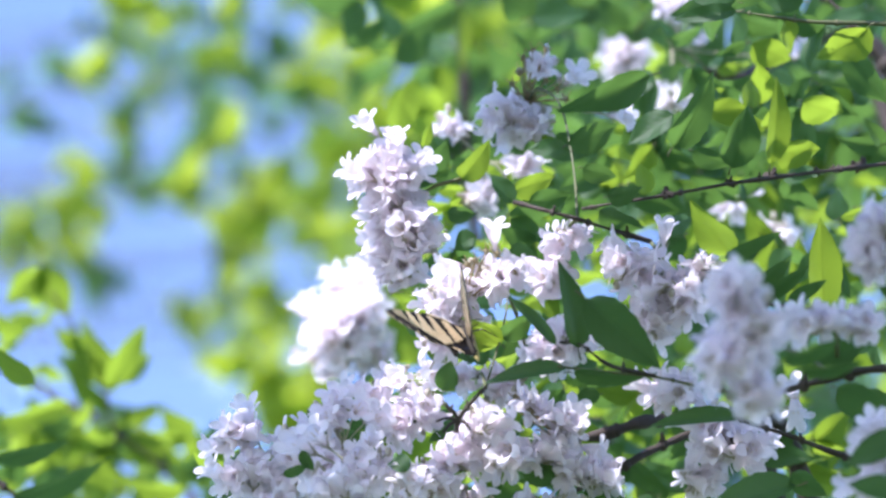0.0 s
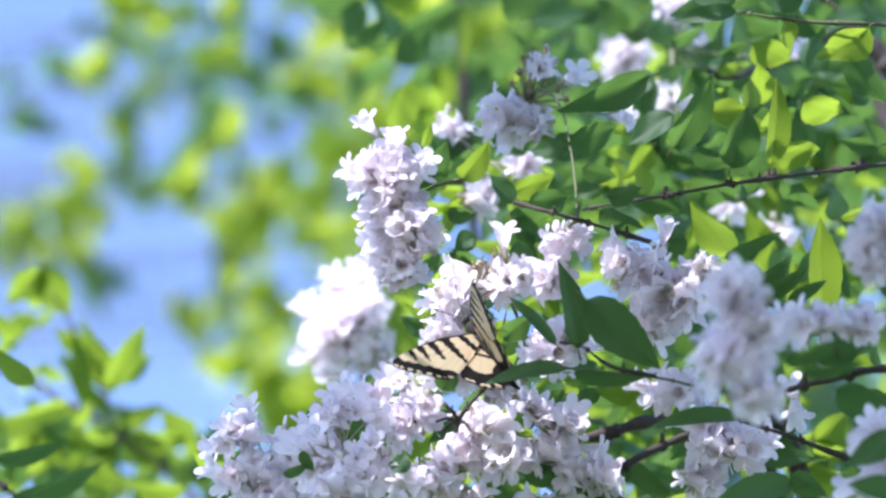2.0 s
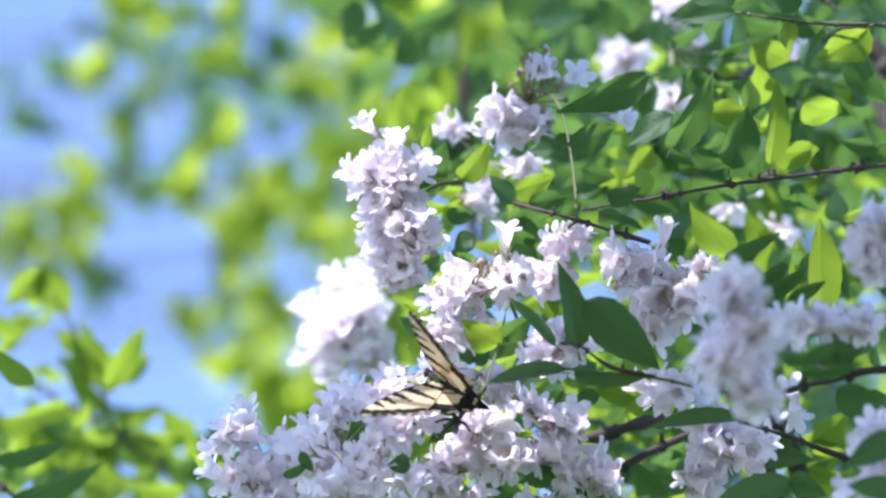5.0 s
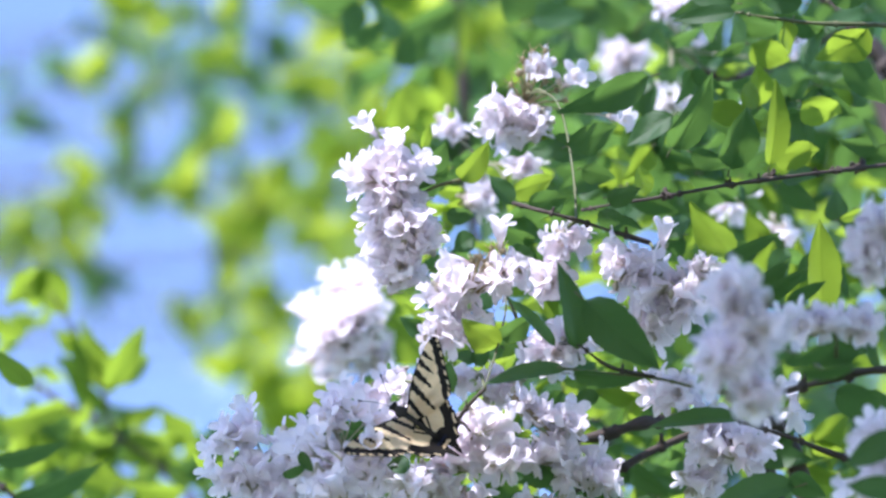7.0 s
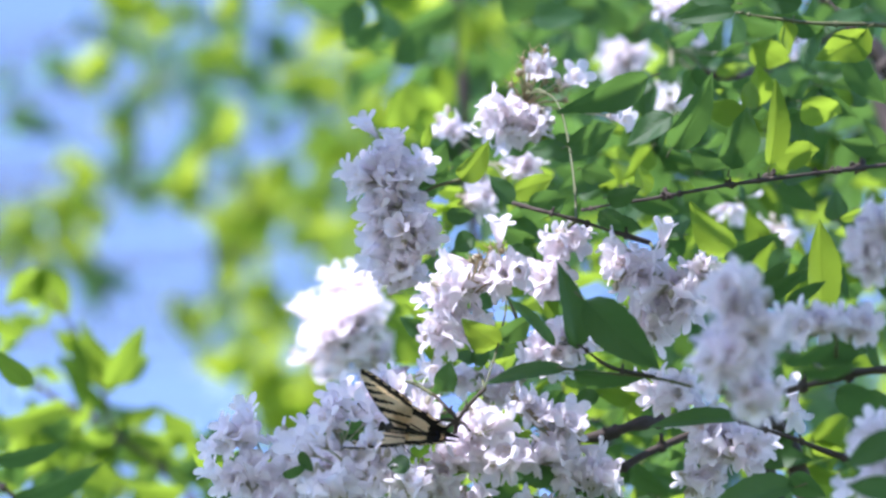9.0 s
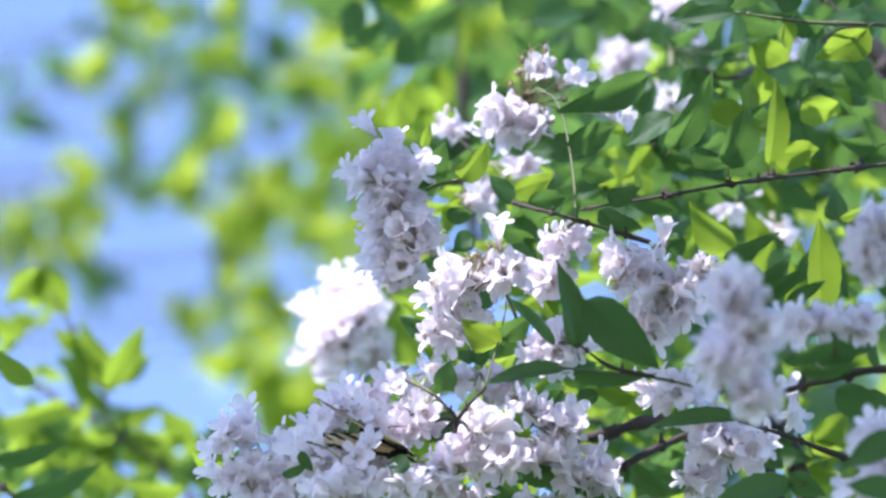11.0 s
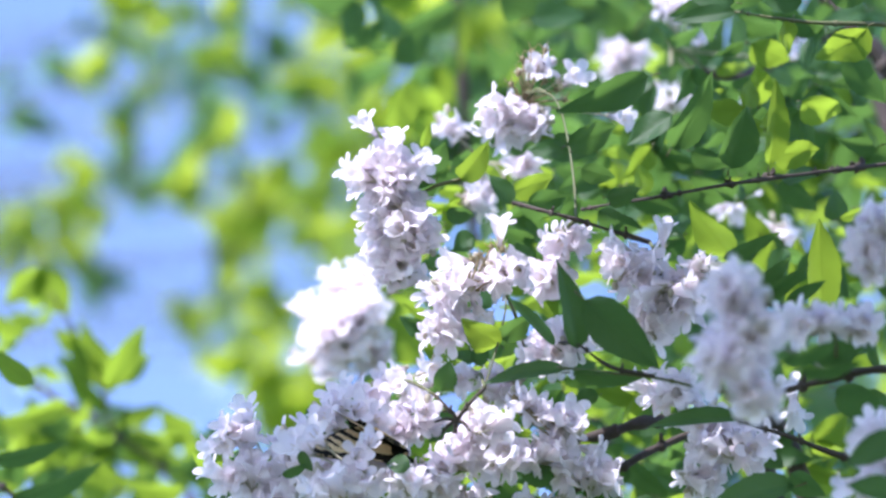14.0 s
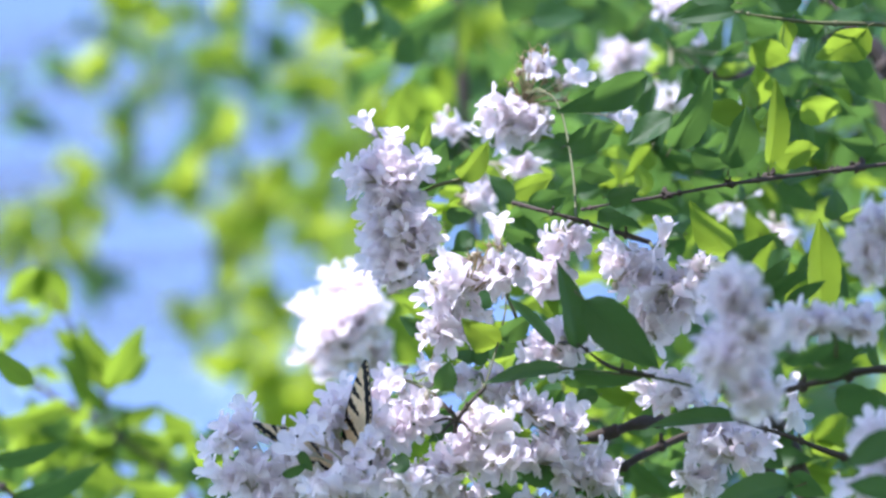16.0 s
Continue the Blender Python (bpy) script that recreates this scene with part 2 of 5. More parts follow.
def branch(bush, rows, r0, r1, sides=7, mat=None, label="", knots=0.6):
    """A woody stem through places (x, y, d) set by picture pixels and depth, r0 to r1 thick."""
    pts = curve_points([spot(*p) for p in rows], 7)
    h = Heap()
    n = len(pts)
    h.tube(pts, [r0 + (r1 - r0) * i / (n - 1) for i in range(n)], sides, 0, knots)
    for i in range(5, n - 2, 7):  # nodes with short spurs
        r = r0 + (r1 - r0) * i / n
        h.ball(pts[i], r * (1.5 if r0 < .0025 else 1.15), (1, 1, 1.2), 0, 8, 6)
        for k in ((-1, 1)[i % 2],):
            way = (UP * k + RIGHT * noise.noise(pts[i] * 50) - AHEAD * .4).normalized()
            if r0 < .0025:
                h.tube([pts[i], pts[i] + way * r * 1.5, pts[i] + way * r * 2.6 + UP * r], [r * .8, r * .7, r * .5], 5, 0)
    return part("branch", h.mesh("branch", [mat or BARK]), bush, None, label)


# ---- flowers ----
def flower_mesh(flare, droop, seed):
    """A bell opening to +Z, its foot at the origin, 12 mm to the throat; five rounded lobes, two raised to +X and three held forward as a lip."""
    rng = random.Random(seed)
    h = Heap()
    seg = 20
    prof = [(0.0, .0008), (.0020, .0012), (.0044, .0019), (.0068, .0028), (.0090, .0035), (.0108, .0039), (.0120, .0040)]
    verts, faces, bell = [], [], []
    for i, (z, r) in enumerate(prof):
        for j in range(seg):
            w = 2 * math.pi * j / seg - math.pi / 5
            ridge = 1 + .05 * math.cos(5 * w) * i / 7
            verts.append(Vector((r * ridge * math.cos(w) - droop * .0016 * (z / .012) ** 2, r * ridge * math.sin(w) * .94, z)))
            bell.append(.55 * i / 6)
    for i in range(len(prof) - 1):
        for j in range(seg):
            k = (j + 1) % seg
            faces.append((i * seg + j, i * seg + k, (i + 1) * seg + k, (i + 1) * seg + j))
    rows, cols = 7, 7
    for lobe in range(5):
        mid = 2 * math.pi * (lobe + .5) / 5 - math.pi / 5
        lip = math.cos(mid) < .1
        tilt = (.50 if lip else 1.15) * flare + rng.uniform(-.15, .25)
        length, half = (.0056 if lip else .0050) * rng.uniform(.9, 1.12), .0027 * rng.uniform(.9, 1.15)
        curl, skew, cup = rng.uniform(.2, .9), rng.uniform(-.4, .4), rng.uniform(-.25, .3)
        first = len(verts)
        r, z = .0039, .0119
        for i in range(rows + 1):
            s = i / rows
            wide = half * (.86 + .31 * s) if s < .45 else half * math.sqrt(max(.0, 1 - ((s - .45) / .56) ** 2))
            a = tilt + curl * (s - .3)
            if i:
                r, z = r + math.sin(a) * length / rows, z + math.cos(a) * length / rows
            for j in range(cols):
                u = 2 * j / (cols - 1) - 1
                x = u * wide + skew * .0010 * s * s
                fall = (.0040 - math.sqrt(max(0, .0040 ** 2 - min(.0038, abs(x)) ** 2))) * (1 - s) + cup * wide * u * u
                q = r - fall
                verts.append(Vector((q * math.cos(mid) - x * math.sin(mid) - droop * .0016, (q * math.sin(mid) + x * math.cos(mid)) * .94, z + .0004 * s * math.sin(7 * u + skew * 9))))
                bell.append(.55 + .45 * s)
        for i in range(rows):
            for j in range(cols - 1):
                k = first + i * cols + j
                faces.append((k, k + 1, k + cols + 1, k + cols))
    h.add(verts, faces, 0)
    k0 = len(h.v)
    for j in range(4):  # stamens and style in the throat
        w = j * 1.6 + seed
        h.tube([Vector((.0005 * math.cos(w), .0005 * math.sin(w), .002)), Vector((.0017 * math.cos(w), .0017 * math.sin(w), .0105))], [.0002, .00035], 4, 1)
    for j in range(5):  # narrow bristly sepals
        w = 2 * math.pi * (j + .5) / 5
        a, b = math.cos(w), math.sin(w)
        h.tube([Vector((.0006 * a, .0006 * b, -.0005)), Vector((.0020 * a, .0020 * b, .0012)), Vector((.0036 * a, .0036 * b, .0034))], [.0004, .00035, .0001], 4, 2)
    h.ball((0, 0, -.0012), .0012, (1, 1, 1.6), 2, 6, 5)
    bell += [0.0] * (len(h.v) - k0)
    return mesh_of("flower", h.v, h.f, [PETAL, THROAT, CALYX], h.s, {"bell": bell})


FLOWERS = [flower_mesh(f, d, s) for s, (f, d) in enumerate(((0.8, 0.2), (1.1, 0.4), (0.6, 0.1), (1.3, 0.3), (0.9, 0.6), (0.45, 0.5), (1.0, 0.8), (1.2, 0.0)))]


def bud_ball(h, at, way):
    h.ball(at, 0.0016, (1, 1, 1.5), 1, 6, 5)


def flower_head(bush, bunches, singles=(), d=0.0, seed=0, depth=0.75, lean=(-0.08, -0.15, 0.0), label="", foot=None, size=1.0, spent=()):
    """A bunch of bells on thin stalks. bunches: (x, y, half width, half height, count); singles: (x, y, way right, way down, way near).
    foot: where its stalk leaves the twig."""
    rng = random.Random(seed)
    cx = sum(b[0] for b in bunches) / len(bunches) if bunches else singles[0][0]
    cy = sum(b[1] for b in bunches) / len(bunches) if bunches else singles[0][1]
    home = spot(cx, cy, d)
    h = Heap()
    spots = []
    far = (REACH + d) / REACH * UNIT
    for x, y, rx, ry, count in bunches:
        mid = spot(x, y, d)
        count = round(count * 1.05)
        for i in range(count):
            # even spread over the bunch's shell, thinned at the back
            u = (i + 0.5) / count
            up = 1 - 2 * u
            w = i * 2.39996 + rng.uniform(-.35, .35)
            e = Vector((math.sqrt(1 - up * up) * math.cos(w), math.sqrt(1 - up * up) * math.sin(w), up))
            if e.y > 0.45:
                e.y *= -1
            rr = (rng.uniform(0.4, 1.1) if rng.random() < .8 else rng.uniform(1.1, 1.3)) * (1 + .45 * noise.noise(e * 1.9 + Vector((seed * 3.1, x * .02, 0))))
            rr = min(rr, 1.38)
            p = mid + (RIGHT * (e.x * (rx - 20)) + UP * (e.z * (ry - 18)) + AHEAD * (e.y * depth * (rx + ry) / 2)) * far * rr
            way = RIGHT * (e.x * 1.3) + UP * (e.z * 0.9 + .10) + AHEAD * (e.y * .5) + RIGHT * lean[0] + UP * lean[2] + AHEAD * lean[1]
            way += Vector((rng.uniform(-.6, .6), rng.uniform(-.5, .5), rng.uniform(-.6, .5)))
            spots.append((p, way.normalized(), mid))
    for x, y, a, b, c in singles:
        p = spot(x, y, d)
        spots.append((p, (RIGHT * a - UP * b - AHEAD * c).normalized(), home))
    places = []
    for p, way, mid in spots:
        s = size * rng.uniform(0.80, 1.06)
        base = p - way * 0.010 * s
        top = (UP - way * way.dot(UP)).normalized() if abs(way.dot(UP)) < .97 else RIGHT
        q = Matrix((top, way.cross(top), way)).transposed().to_4x4() @ Matrix.Rotation(rng.gauss(0, .5), 4, "Z")
        places.append((Matrix.Translation(base) @ q @ Matrix.Diagonal((s, s, s, 1)), rng.randrange(len(FLOWERS))))
        core = mid + (base - mid) * 0.12
        h.tube([core - home, (core + base) * 0.5 - home - way * 0.002, base - way * 0.0015 - home], [0.0006, 0.0005, 0.0005], 4, 0)
        if rng.random() < 0.2:
            b = base + Vector((rng.uniform(-1, 1), rng.uniform(-1, 1), rng.uniform(-1, 1))) * 0.006
            h.tube([core - home, b - home], [0.0005, 0.0004], 4, 0)
            bud_ball(h, b - home, way)
    for x, y, rx, ry, count in bunches:
        h.tube([Vector((0, 0, 0)), spot(x, y, d + 0.004) - home], [0.0009, 0.0007], 5, 0)
    if foot is not None:
        f = spot(*foot)
        h.tube(curve_points([f - home, (f - home) * 0.5 + UP * 0.004, Vector((0, 0, 0))], 5), [0.0009] * 5 + [0.0008] * 6, 5, 3)
    for x, y in spent:  # withered calyces left when the bells have fallen
        p = spot(x, y, d - .004)
        h.tube([Vector((0, 0, 0)), (p - home) * .5 - AHEAD * .003, p - home], [.0006, .0005, .0005], 4, 2)
        h.ball(p - home, .0013, (1, 1, 1.3), 2, 6, 5)
        for k in range(5):
            w = k * 1.257 + x
            e = (RIGHT * math.cos(w) + UP * math.sin(w) - AHEAD * .4).normalized()
            h.tube([p - home, p + e * .0022 - home, p + e * .0038 + UP * .001 - home], [.0004, .0003, .0001], 4, 2)
    cluster = part("flower_head", h.mesh("flower_head", [PEDICEL, CALYX, SPENT, GREEN_STEM]), bush, Matrix.Translation(home), label)
    for m, k in places:
        part("flower", FLOWERS[k], cluster, Matrix.Translation(-home) @ m)
    return cluster


# ---- ground ----
def ground():
    verts, faces = [], []
    edge = [-2500, -600, -150, -40, -12, -6, -3, -1.5, 0, 1.5, 3, 6, 12, 40, 150, 600, 2500]
    for y in edge:
        for x in edge:
            verts.append((x, y + 2, 0.05 * noise.noise(Vector((x * .3, y * .3, 0))) if max(abs(x), abs(y)) < 50 else 0))
    n = len(edge)
    for i in range(n - 1):
        for j in range(n - 1):
            faces.append((i * n + j, i * n + j + 1, (i + 1) * n + j + 1, (i + 1) * n + j))
    tagged(new("ground", mesh_of("ground", verts, faces, [GROUND])), "grassy ground below the flowering bush", "ground", "", "structure")


# ---- background trees ----
def crown_leaf(h, at, way, length, rng):
    v, f, b = leaf_verts(length, length * rng.uniform(.5, .7), rng.uniform(.1, .4), rng.uniform(0, .3), 0, .7, 5, 1)
    q = way.to_track_quat("Y", "Z").to_matrix() @ Matrix.Rotation(rng.uniform(0, 6.28), 3, "Y")
    h.add([q @ p + at for p in v], f, 0, b)


def background_tree(foot, height, girth, clumps, d, leaf_size, spread, extra, seed, label, blade=None, sprays=()):
    """A tree: tapered trunk, limbs to its clumps, and a crown of single leaves. clumps: (x, y, half size, leaves)."""
    rng = random.Random(seed)
    tree = tagged(new("background_tree"), label, "tree", "trees behind the bush")
    tree.location = foot
    foot = Vector(foot)
    top = foot + Vector((0.2, 0.1, height))
    trunk, crown = Heap(), Heap()
    spine = curve_points([Vector((0, 0, 0)), Vector((.08, .03, height * .35)), Vector((-.05, .1, height * .7)), top - foot], 6)
    trunk.tube(spine, [girth * (1 - .9 * i / len(spine)) for i in range(len(spine))], 10, 0, .2)
    far = (REACH + d) / REACH * UNIT
    balls = [(spot(x, y, d + rng.uniform(-.4, .4)), r * far, n, 1) for x, y, r, n in clumps]
    for x0, x1, y0, y1, d0, d1, count in sprays:  # small loose sprays, gathered in drifts
        while count:
            x, y = rng.uniform(x0, x1), rng.uniform(y0, y1)
            if noise.noise(Vector((x * .007, y * .007, seed))) + .35 > rng.random():
                deep = rng.uniform(d0, d1)
                balls.append((spot(x, y, deep), 26 * (REACH + deep) / REACH * UNIT, rng.randint(1, 3), .55))
                count -= 1
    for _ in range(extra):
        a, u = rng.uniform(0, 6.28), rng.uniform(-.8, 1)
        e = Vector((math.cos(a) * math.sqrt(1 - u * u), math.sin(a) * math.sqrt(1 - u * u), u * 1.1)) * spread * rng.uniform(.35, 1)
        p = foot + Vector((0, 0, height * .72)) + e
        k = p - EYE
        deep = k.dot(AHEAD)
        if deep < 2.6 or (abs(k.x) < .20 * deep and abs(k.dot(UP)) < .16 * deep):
            continue  # left out inside the camera's view, to keep its sky gaps open
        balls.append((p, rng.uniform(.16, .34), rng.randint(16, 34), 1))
    for p, r, n, small in balls:
        k = min(range(len(spine)), key=lambda i: (spine[i] + foot - p).length + abs(i - len(spine) * .6) * .05)
        a = spine[k]
        b = p - foot
        mid = (a + b) * .5 + Vector((0, 0, .12 * (b - a).length))
        limb = curve_points([a, mid, b], 4)
        trunk.tube(limb, [.0009 * small * (1 - .8 * i / len(limb)) + .0004 * small for i in range(len(limb))], 5, 0)
        for _ in range(n):
            e = Vector((rng.gauss(0, .5), rng.gauss(0, .5), rng.gauss(0, .5)))
            way = e.normalized() + Vector((0, 0, -.5)) + Vector((rng.uniform(-.4, .4), rng.uniform(-.4, .4), rng.uniform(-.3, .3)))
            way, size = way.normalized(), leaf_size * small * rng.uniform(.7, 1.25)
            crown_leaf(crown, b + e * r - way * size * .5, way, size, rng)
    part("trunk", trunk.mesh("trunk", [TRUNK]), tree)
    tagged(part("crown", crown.mesh("crown", [blade or SUNLIT_TREE_LEAF]), tree), "leaves coloured dark green to stand for shade" if blade else "leaves coloured bright yellow-green as sunlit, with gaps of sky", "", "", "stuff")
    return tree


def trees():
    # clumps split by the sunlit or shaded tone painted on their leaves
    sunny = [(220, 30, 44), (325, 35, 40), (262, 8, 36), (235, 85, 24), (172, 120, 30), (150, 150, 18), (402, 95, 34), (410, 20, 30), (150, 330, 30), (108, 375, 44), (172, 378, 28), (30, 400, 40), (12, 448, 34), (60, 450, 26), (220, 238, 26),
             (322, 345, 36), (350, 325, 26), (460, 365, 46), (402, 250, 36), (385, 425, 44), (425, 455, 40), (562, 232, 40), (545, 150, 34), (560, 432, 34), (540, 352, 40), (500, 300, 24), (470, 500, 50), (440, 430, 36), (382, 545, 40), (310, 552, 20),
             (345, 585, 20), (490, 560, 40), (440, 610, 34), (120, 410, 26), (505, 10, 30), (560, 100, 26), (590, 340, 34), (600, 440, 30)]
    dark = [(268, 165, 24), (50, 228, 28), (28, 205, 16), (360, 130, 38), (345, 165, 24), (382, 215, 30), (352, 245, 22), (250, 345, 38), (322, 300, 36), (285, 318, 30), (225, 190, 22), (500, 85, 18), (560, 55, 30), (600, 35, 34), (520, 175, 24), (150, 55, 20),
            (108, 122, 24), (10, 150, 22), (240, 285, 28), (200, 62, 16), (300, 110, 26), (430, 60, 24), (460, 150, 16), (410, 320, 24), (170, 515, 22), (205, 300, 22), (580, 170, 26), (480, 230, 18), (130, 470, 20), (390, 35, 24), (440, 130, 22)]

    def clumps(rows, thick):
        return [(x, y, r, round(thick * (1.5 + (r / 17) ** 2))) for x, y, r in rows]

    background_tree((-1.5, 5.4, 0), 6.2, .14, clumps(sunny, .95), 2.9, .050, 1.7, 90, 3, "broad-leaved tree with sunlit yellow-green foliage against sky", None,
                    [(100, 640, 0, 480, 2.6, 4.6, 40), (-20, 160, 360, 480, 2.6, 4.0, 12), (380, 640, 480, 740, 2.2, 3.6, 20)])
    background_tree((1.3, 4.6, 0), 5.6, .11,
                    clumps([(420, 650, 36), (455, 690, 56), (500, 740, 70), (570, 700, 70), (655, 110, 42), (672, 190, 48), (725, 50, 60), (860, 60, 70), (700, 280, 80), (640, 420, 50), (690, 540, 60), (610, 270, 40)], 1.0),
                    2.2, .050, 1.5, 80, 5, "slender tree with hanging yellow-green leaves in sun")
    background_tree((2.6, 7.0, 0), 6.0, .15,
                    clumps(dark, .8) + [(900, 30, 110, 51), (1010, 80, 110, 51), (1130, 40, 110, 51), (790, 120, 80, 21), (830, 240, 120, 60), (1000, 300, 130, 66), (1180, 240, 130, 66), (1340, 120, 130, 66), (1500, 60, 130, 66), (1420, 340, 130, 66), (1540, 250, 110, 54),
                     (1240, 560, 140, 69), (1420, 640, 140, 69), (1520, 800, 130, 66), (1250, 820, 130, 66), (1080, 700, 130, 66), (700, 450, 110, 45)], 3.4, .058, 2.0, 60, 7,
                    "dense tree standing behind the bush, its leaves coloured dark for shade", SHADED_TREE_LEAF)


# ---- the flowering bush ----
def fill(twig, x0, x1, y0, y1, d0, d1, count, short, tall, seed, aim_down=0.2, backlit=0.12):
    """Leaves spread over a stretch of the bush, in opposite pairs as they grow."""
    rng = random.Random(seed)
    for _ in range(count // 2):
        x, y, d = rng.uniform(x0, x1), rng.uniform(y0, y1), rng.uniform(d0, d1)
        a = rng.uniform(0, 6.28)
        for s in (-1, 1):
            n = rng.uniform(short, tall)
            w = a + s * rng.uniform(.5, 1.0)
            leaf(twig, x, y, x + n * math.cos(w), y + n * (math.sin(w) * .8 + aim_down), n * rng.uniform(.45, .66), d, rng.uniform(-65, 65), rng.uniform(-.02, .02), None, rng.random() < backlit, rng.random() < .4)


def beauty_bush():
    bush = tagged(new("beauty_bush"), "flowering bush with arching twigs and pale pink bell blossoms", "bush")
    base = Vector((0.40, 1.75, 0))
    bush.location = base
    inv = Matrix.Translation(-base)
    canes = Heap()
    for via, tip in (((1800, 700, .10), (1640, 280, .06)), ((1500, 1150, .12), (1290, 730, .07)), ((1850, 900, -.05), (1650, 660, -.14)), ((1900, 500, .10), (1640, 60, .04)), ((1060, 760, .75), (840, 420, .7)),
                     ((2000, 600, .06), (1650, -100, .02)), ((1450, 1200, .1), (1230, 765, .06)), ((1900, 1100, -.02), (1650, 845, -.08)), ((800, 1150, .42), (640, 660, .46)), ((1700, 400, .4), (1250, 130, .3)), ((1600, 300, .5), (1160, 20, .4))):
        foot = Vector((random.uniform(-.15, .15), random.uniform(-.15, .15), -.02))
        mid, end = spot(*via) - base, spot(*tip) - base
        pts = curve_points([foot, foot.lerp(mid, .5) + Vector((.06, .05, .08)), mid, end], 7)
        canes.tube(pts, [.010 * (1 - .78 * i / len(pts)) for i in range(len(pts))], 8, 0, .3)
    part("stem", canes.mesh("stem", [BARK]), bush, None, "brown woody canes rising from the ground")

    hold = inv

    def br(rows, r0, r1, **kw):
        b = branch(bush, rows, r0, r1, **kw)
        b.matrix_basis = hold
        return b

    def fc(*a, **kw):
        c = flower_head(bush, *a, **kw)
        c.matrix_basis = hold @ c.matrix_basis
        return c

    # upper twigs
    t1 = br([(1640, 280, .06), (1568, 292, .05), (1450, 306, .03), (1300, 326, .01), (1170, 349, 0), (1085, 362, .01), (1030, 372, .02)], .0011, .0007, label="thin dark knotty twig")
    for x, y, size in ((1520, 297, 1.5), (1478, 303, .9), (1362, 313, 1.3), (1292, 327, 1.1), (1180, 347, 1.2), (1445, 306, .8)):
        h, at, rng = Heap(), spot(x, y, .0 + (x - 1170) * .00013), random.Random(x)
        h.ball(at, .0017 * size, (1.7, 1, .8), 0, 8, 6)
        for _ in range(7):  # bud scales and short spurs
            way = (RIGHT * rng.uniform(-1, 1) + UP * rng.uniform(-.8, 1) - AHEAD * rng.uniform(-.3, .8)).normalized()
            h.tube([at, at + way * .0017 * size, at + way * .0030 * size + UP * .0005], [.0008 * size, .0007 * size, .0004], 5, 0)
        part("knot", h.mesh("knot", [BARK]), t1)
    t2 = br([(1150, 430, .02), (1090, 412, .01), (1020, 390, 0), (960, 374, 0), (908, 360, .01)], .0012, .0008)
    t3 = br([(1020, 390, 0), (1016, 320, .02), (1004, 240, .04), (990, 190, .05), (968, 166, .06), (930, 165, .07)], .0006, .0004, mat=GREEN_STEM, knots=.1)
    t4 = br([(1640, 60, .04), (1560, 45, .03), (1450, 42, .02), (1385, 35, .02), (1300, 22, .02)], .0011, .0006, mat=GREEN_STEM)
    t5 = br([(1620, 190, .30), (1545, 90, .30), (1500, 30, .31), (1440, -20, .32)], .004, .003)
    # lower twigs
    t6 = br([(1290, 730, .07), (1230, 742, .05), (1140, 748, .02), (1070, 770, .01), (1000, 782, .01), (930, 800, .02), (820, 830, .02), (600, 860, .02), (450, 840, .01)], .0032, .0012, label="grey-brown woody twig below the blossoms")
    t7 = br([(1230, 765, .06), (1150, 800, .04), (1090, 835, .03), (1035, 862, .03), (960, 900, .03)], .0018, .0012)
    t8 = br([(800, 800, .0), (806, 768, -.03), (810, 745, -.045), (832, 715, -.05), (858, 688, -.05)], .0012, .0007, label="dark forked twig among the blossoms")
    for x, y in ((782, 768), (790, 722), (770, 748), (832, 764), (826, 722)):  # bare side shoots at the fork
        side = Heap()
        fork, end = spot(810, 746, -.046), spot(x, y, -.05)
        side.tube(curve_points([fork, (fork + end) * .5 + UP * .0012, end], 4), [.0009 - .00006 * i for i in range(9)], 5, 0, .4)
        part("side_shoot", side.mesh("side_shoot", [BARK]), t8)
    t8c = br([(858, 688, -.05), (884, 600, -.035), (896, 530, .01), (880, 470, .01)], .00045, .0004, mat=GREEN_STEM, knots=.1)
    t8b = br([(812, 742, -.005), (790, 722, -.005), (770, 700, -.002)], .0009, .0005)
    # nearer twigs
    t9 = br([(1650, 845, -.08), (1560, 830, -.08), (1470, 802, -.08), (1400, 775, -.08), (1340, 756, -.08), (1300, 742, -.08)], .0013, .0008)
    t10 = br([(1650, 660, -.14), (1560, 655, -.14), (1480, 668, -.13), (1400, 690, -.12), (1340, 700, -.12)], .0024, .0014)
    t10b = br([(1340, 700, -.12), (1250, 690, -.11), (1160, 670, -.10), (1020, 655, -.09), (985, 650, -.09)], .0008, .0005, mat=GREEN_STEM, knots=.1)
    t11 = br([(1160, 668, -.10), (1080, 650, -.10), (1025, 612, -.10), (990, 608, -.09)], .0010, .0006)
    t12 = br([(1400, 545, -.08), (1340, 535, -.075), (1290, 490, -.07), (1240, 480, -.05)], .0010, .0006)
    # stem behind
    t13 = br([(840, 420, .7), (828, 300, .7), (820, 130, .7), (808, 20, .7), (800, -60, .7)], .0034, .0022)

    # nearer leaves in shade
    for row in ((1022, 618, 1003, 452, 62, -.10, 30, 0, 1), (1035, 532, 1166, 655, 84, -.11, 10, -.01, 2), (1000, 655, 848, 660, 40, -.09, 50, 0, 3), (982, 612, 900, 518, 34, -.08, 50, 0, 0),
                (1015, 662, 1165, 682, 48, -.09, 45, 0, 1)):
        leaf(t11, *row)
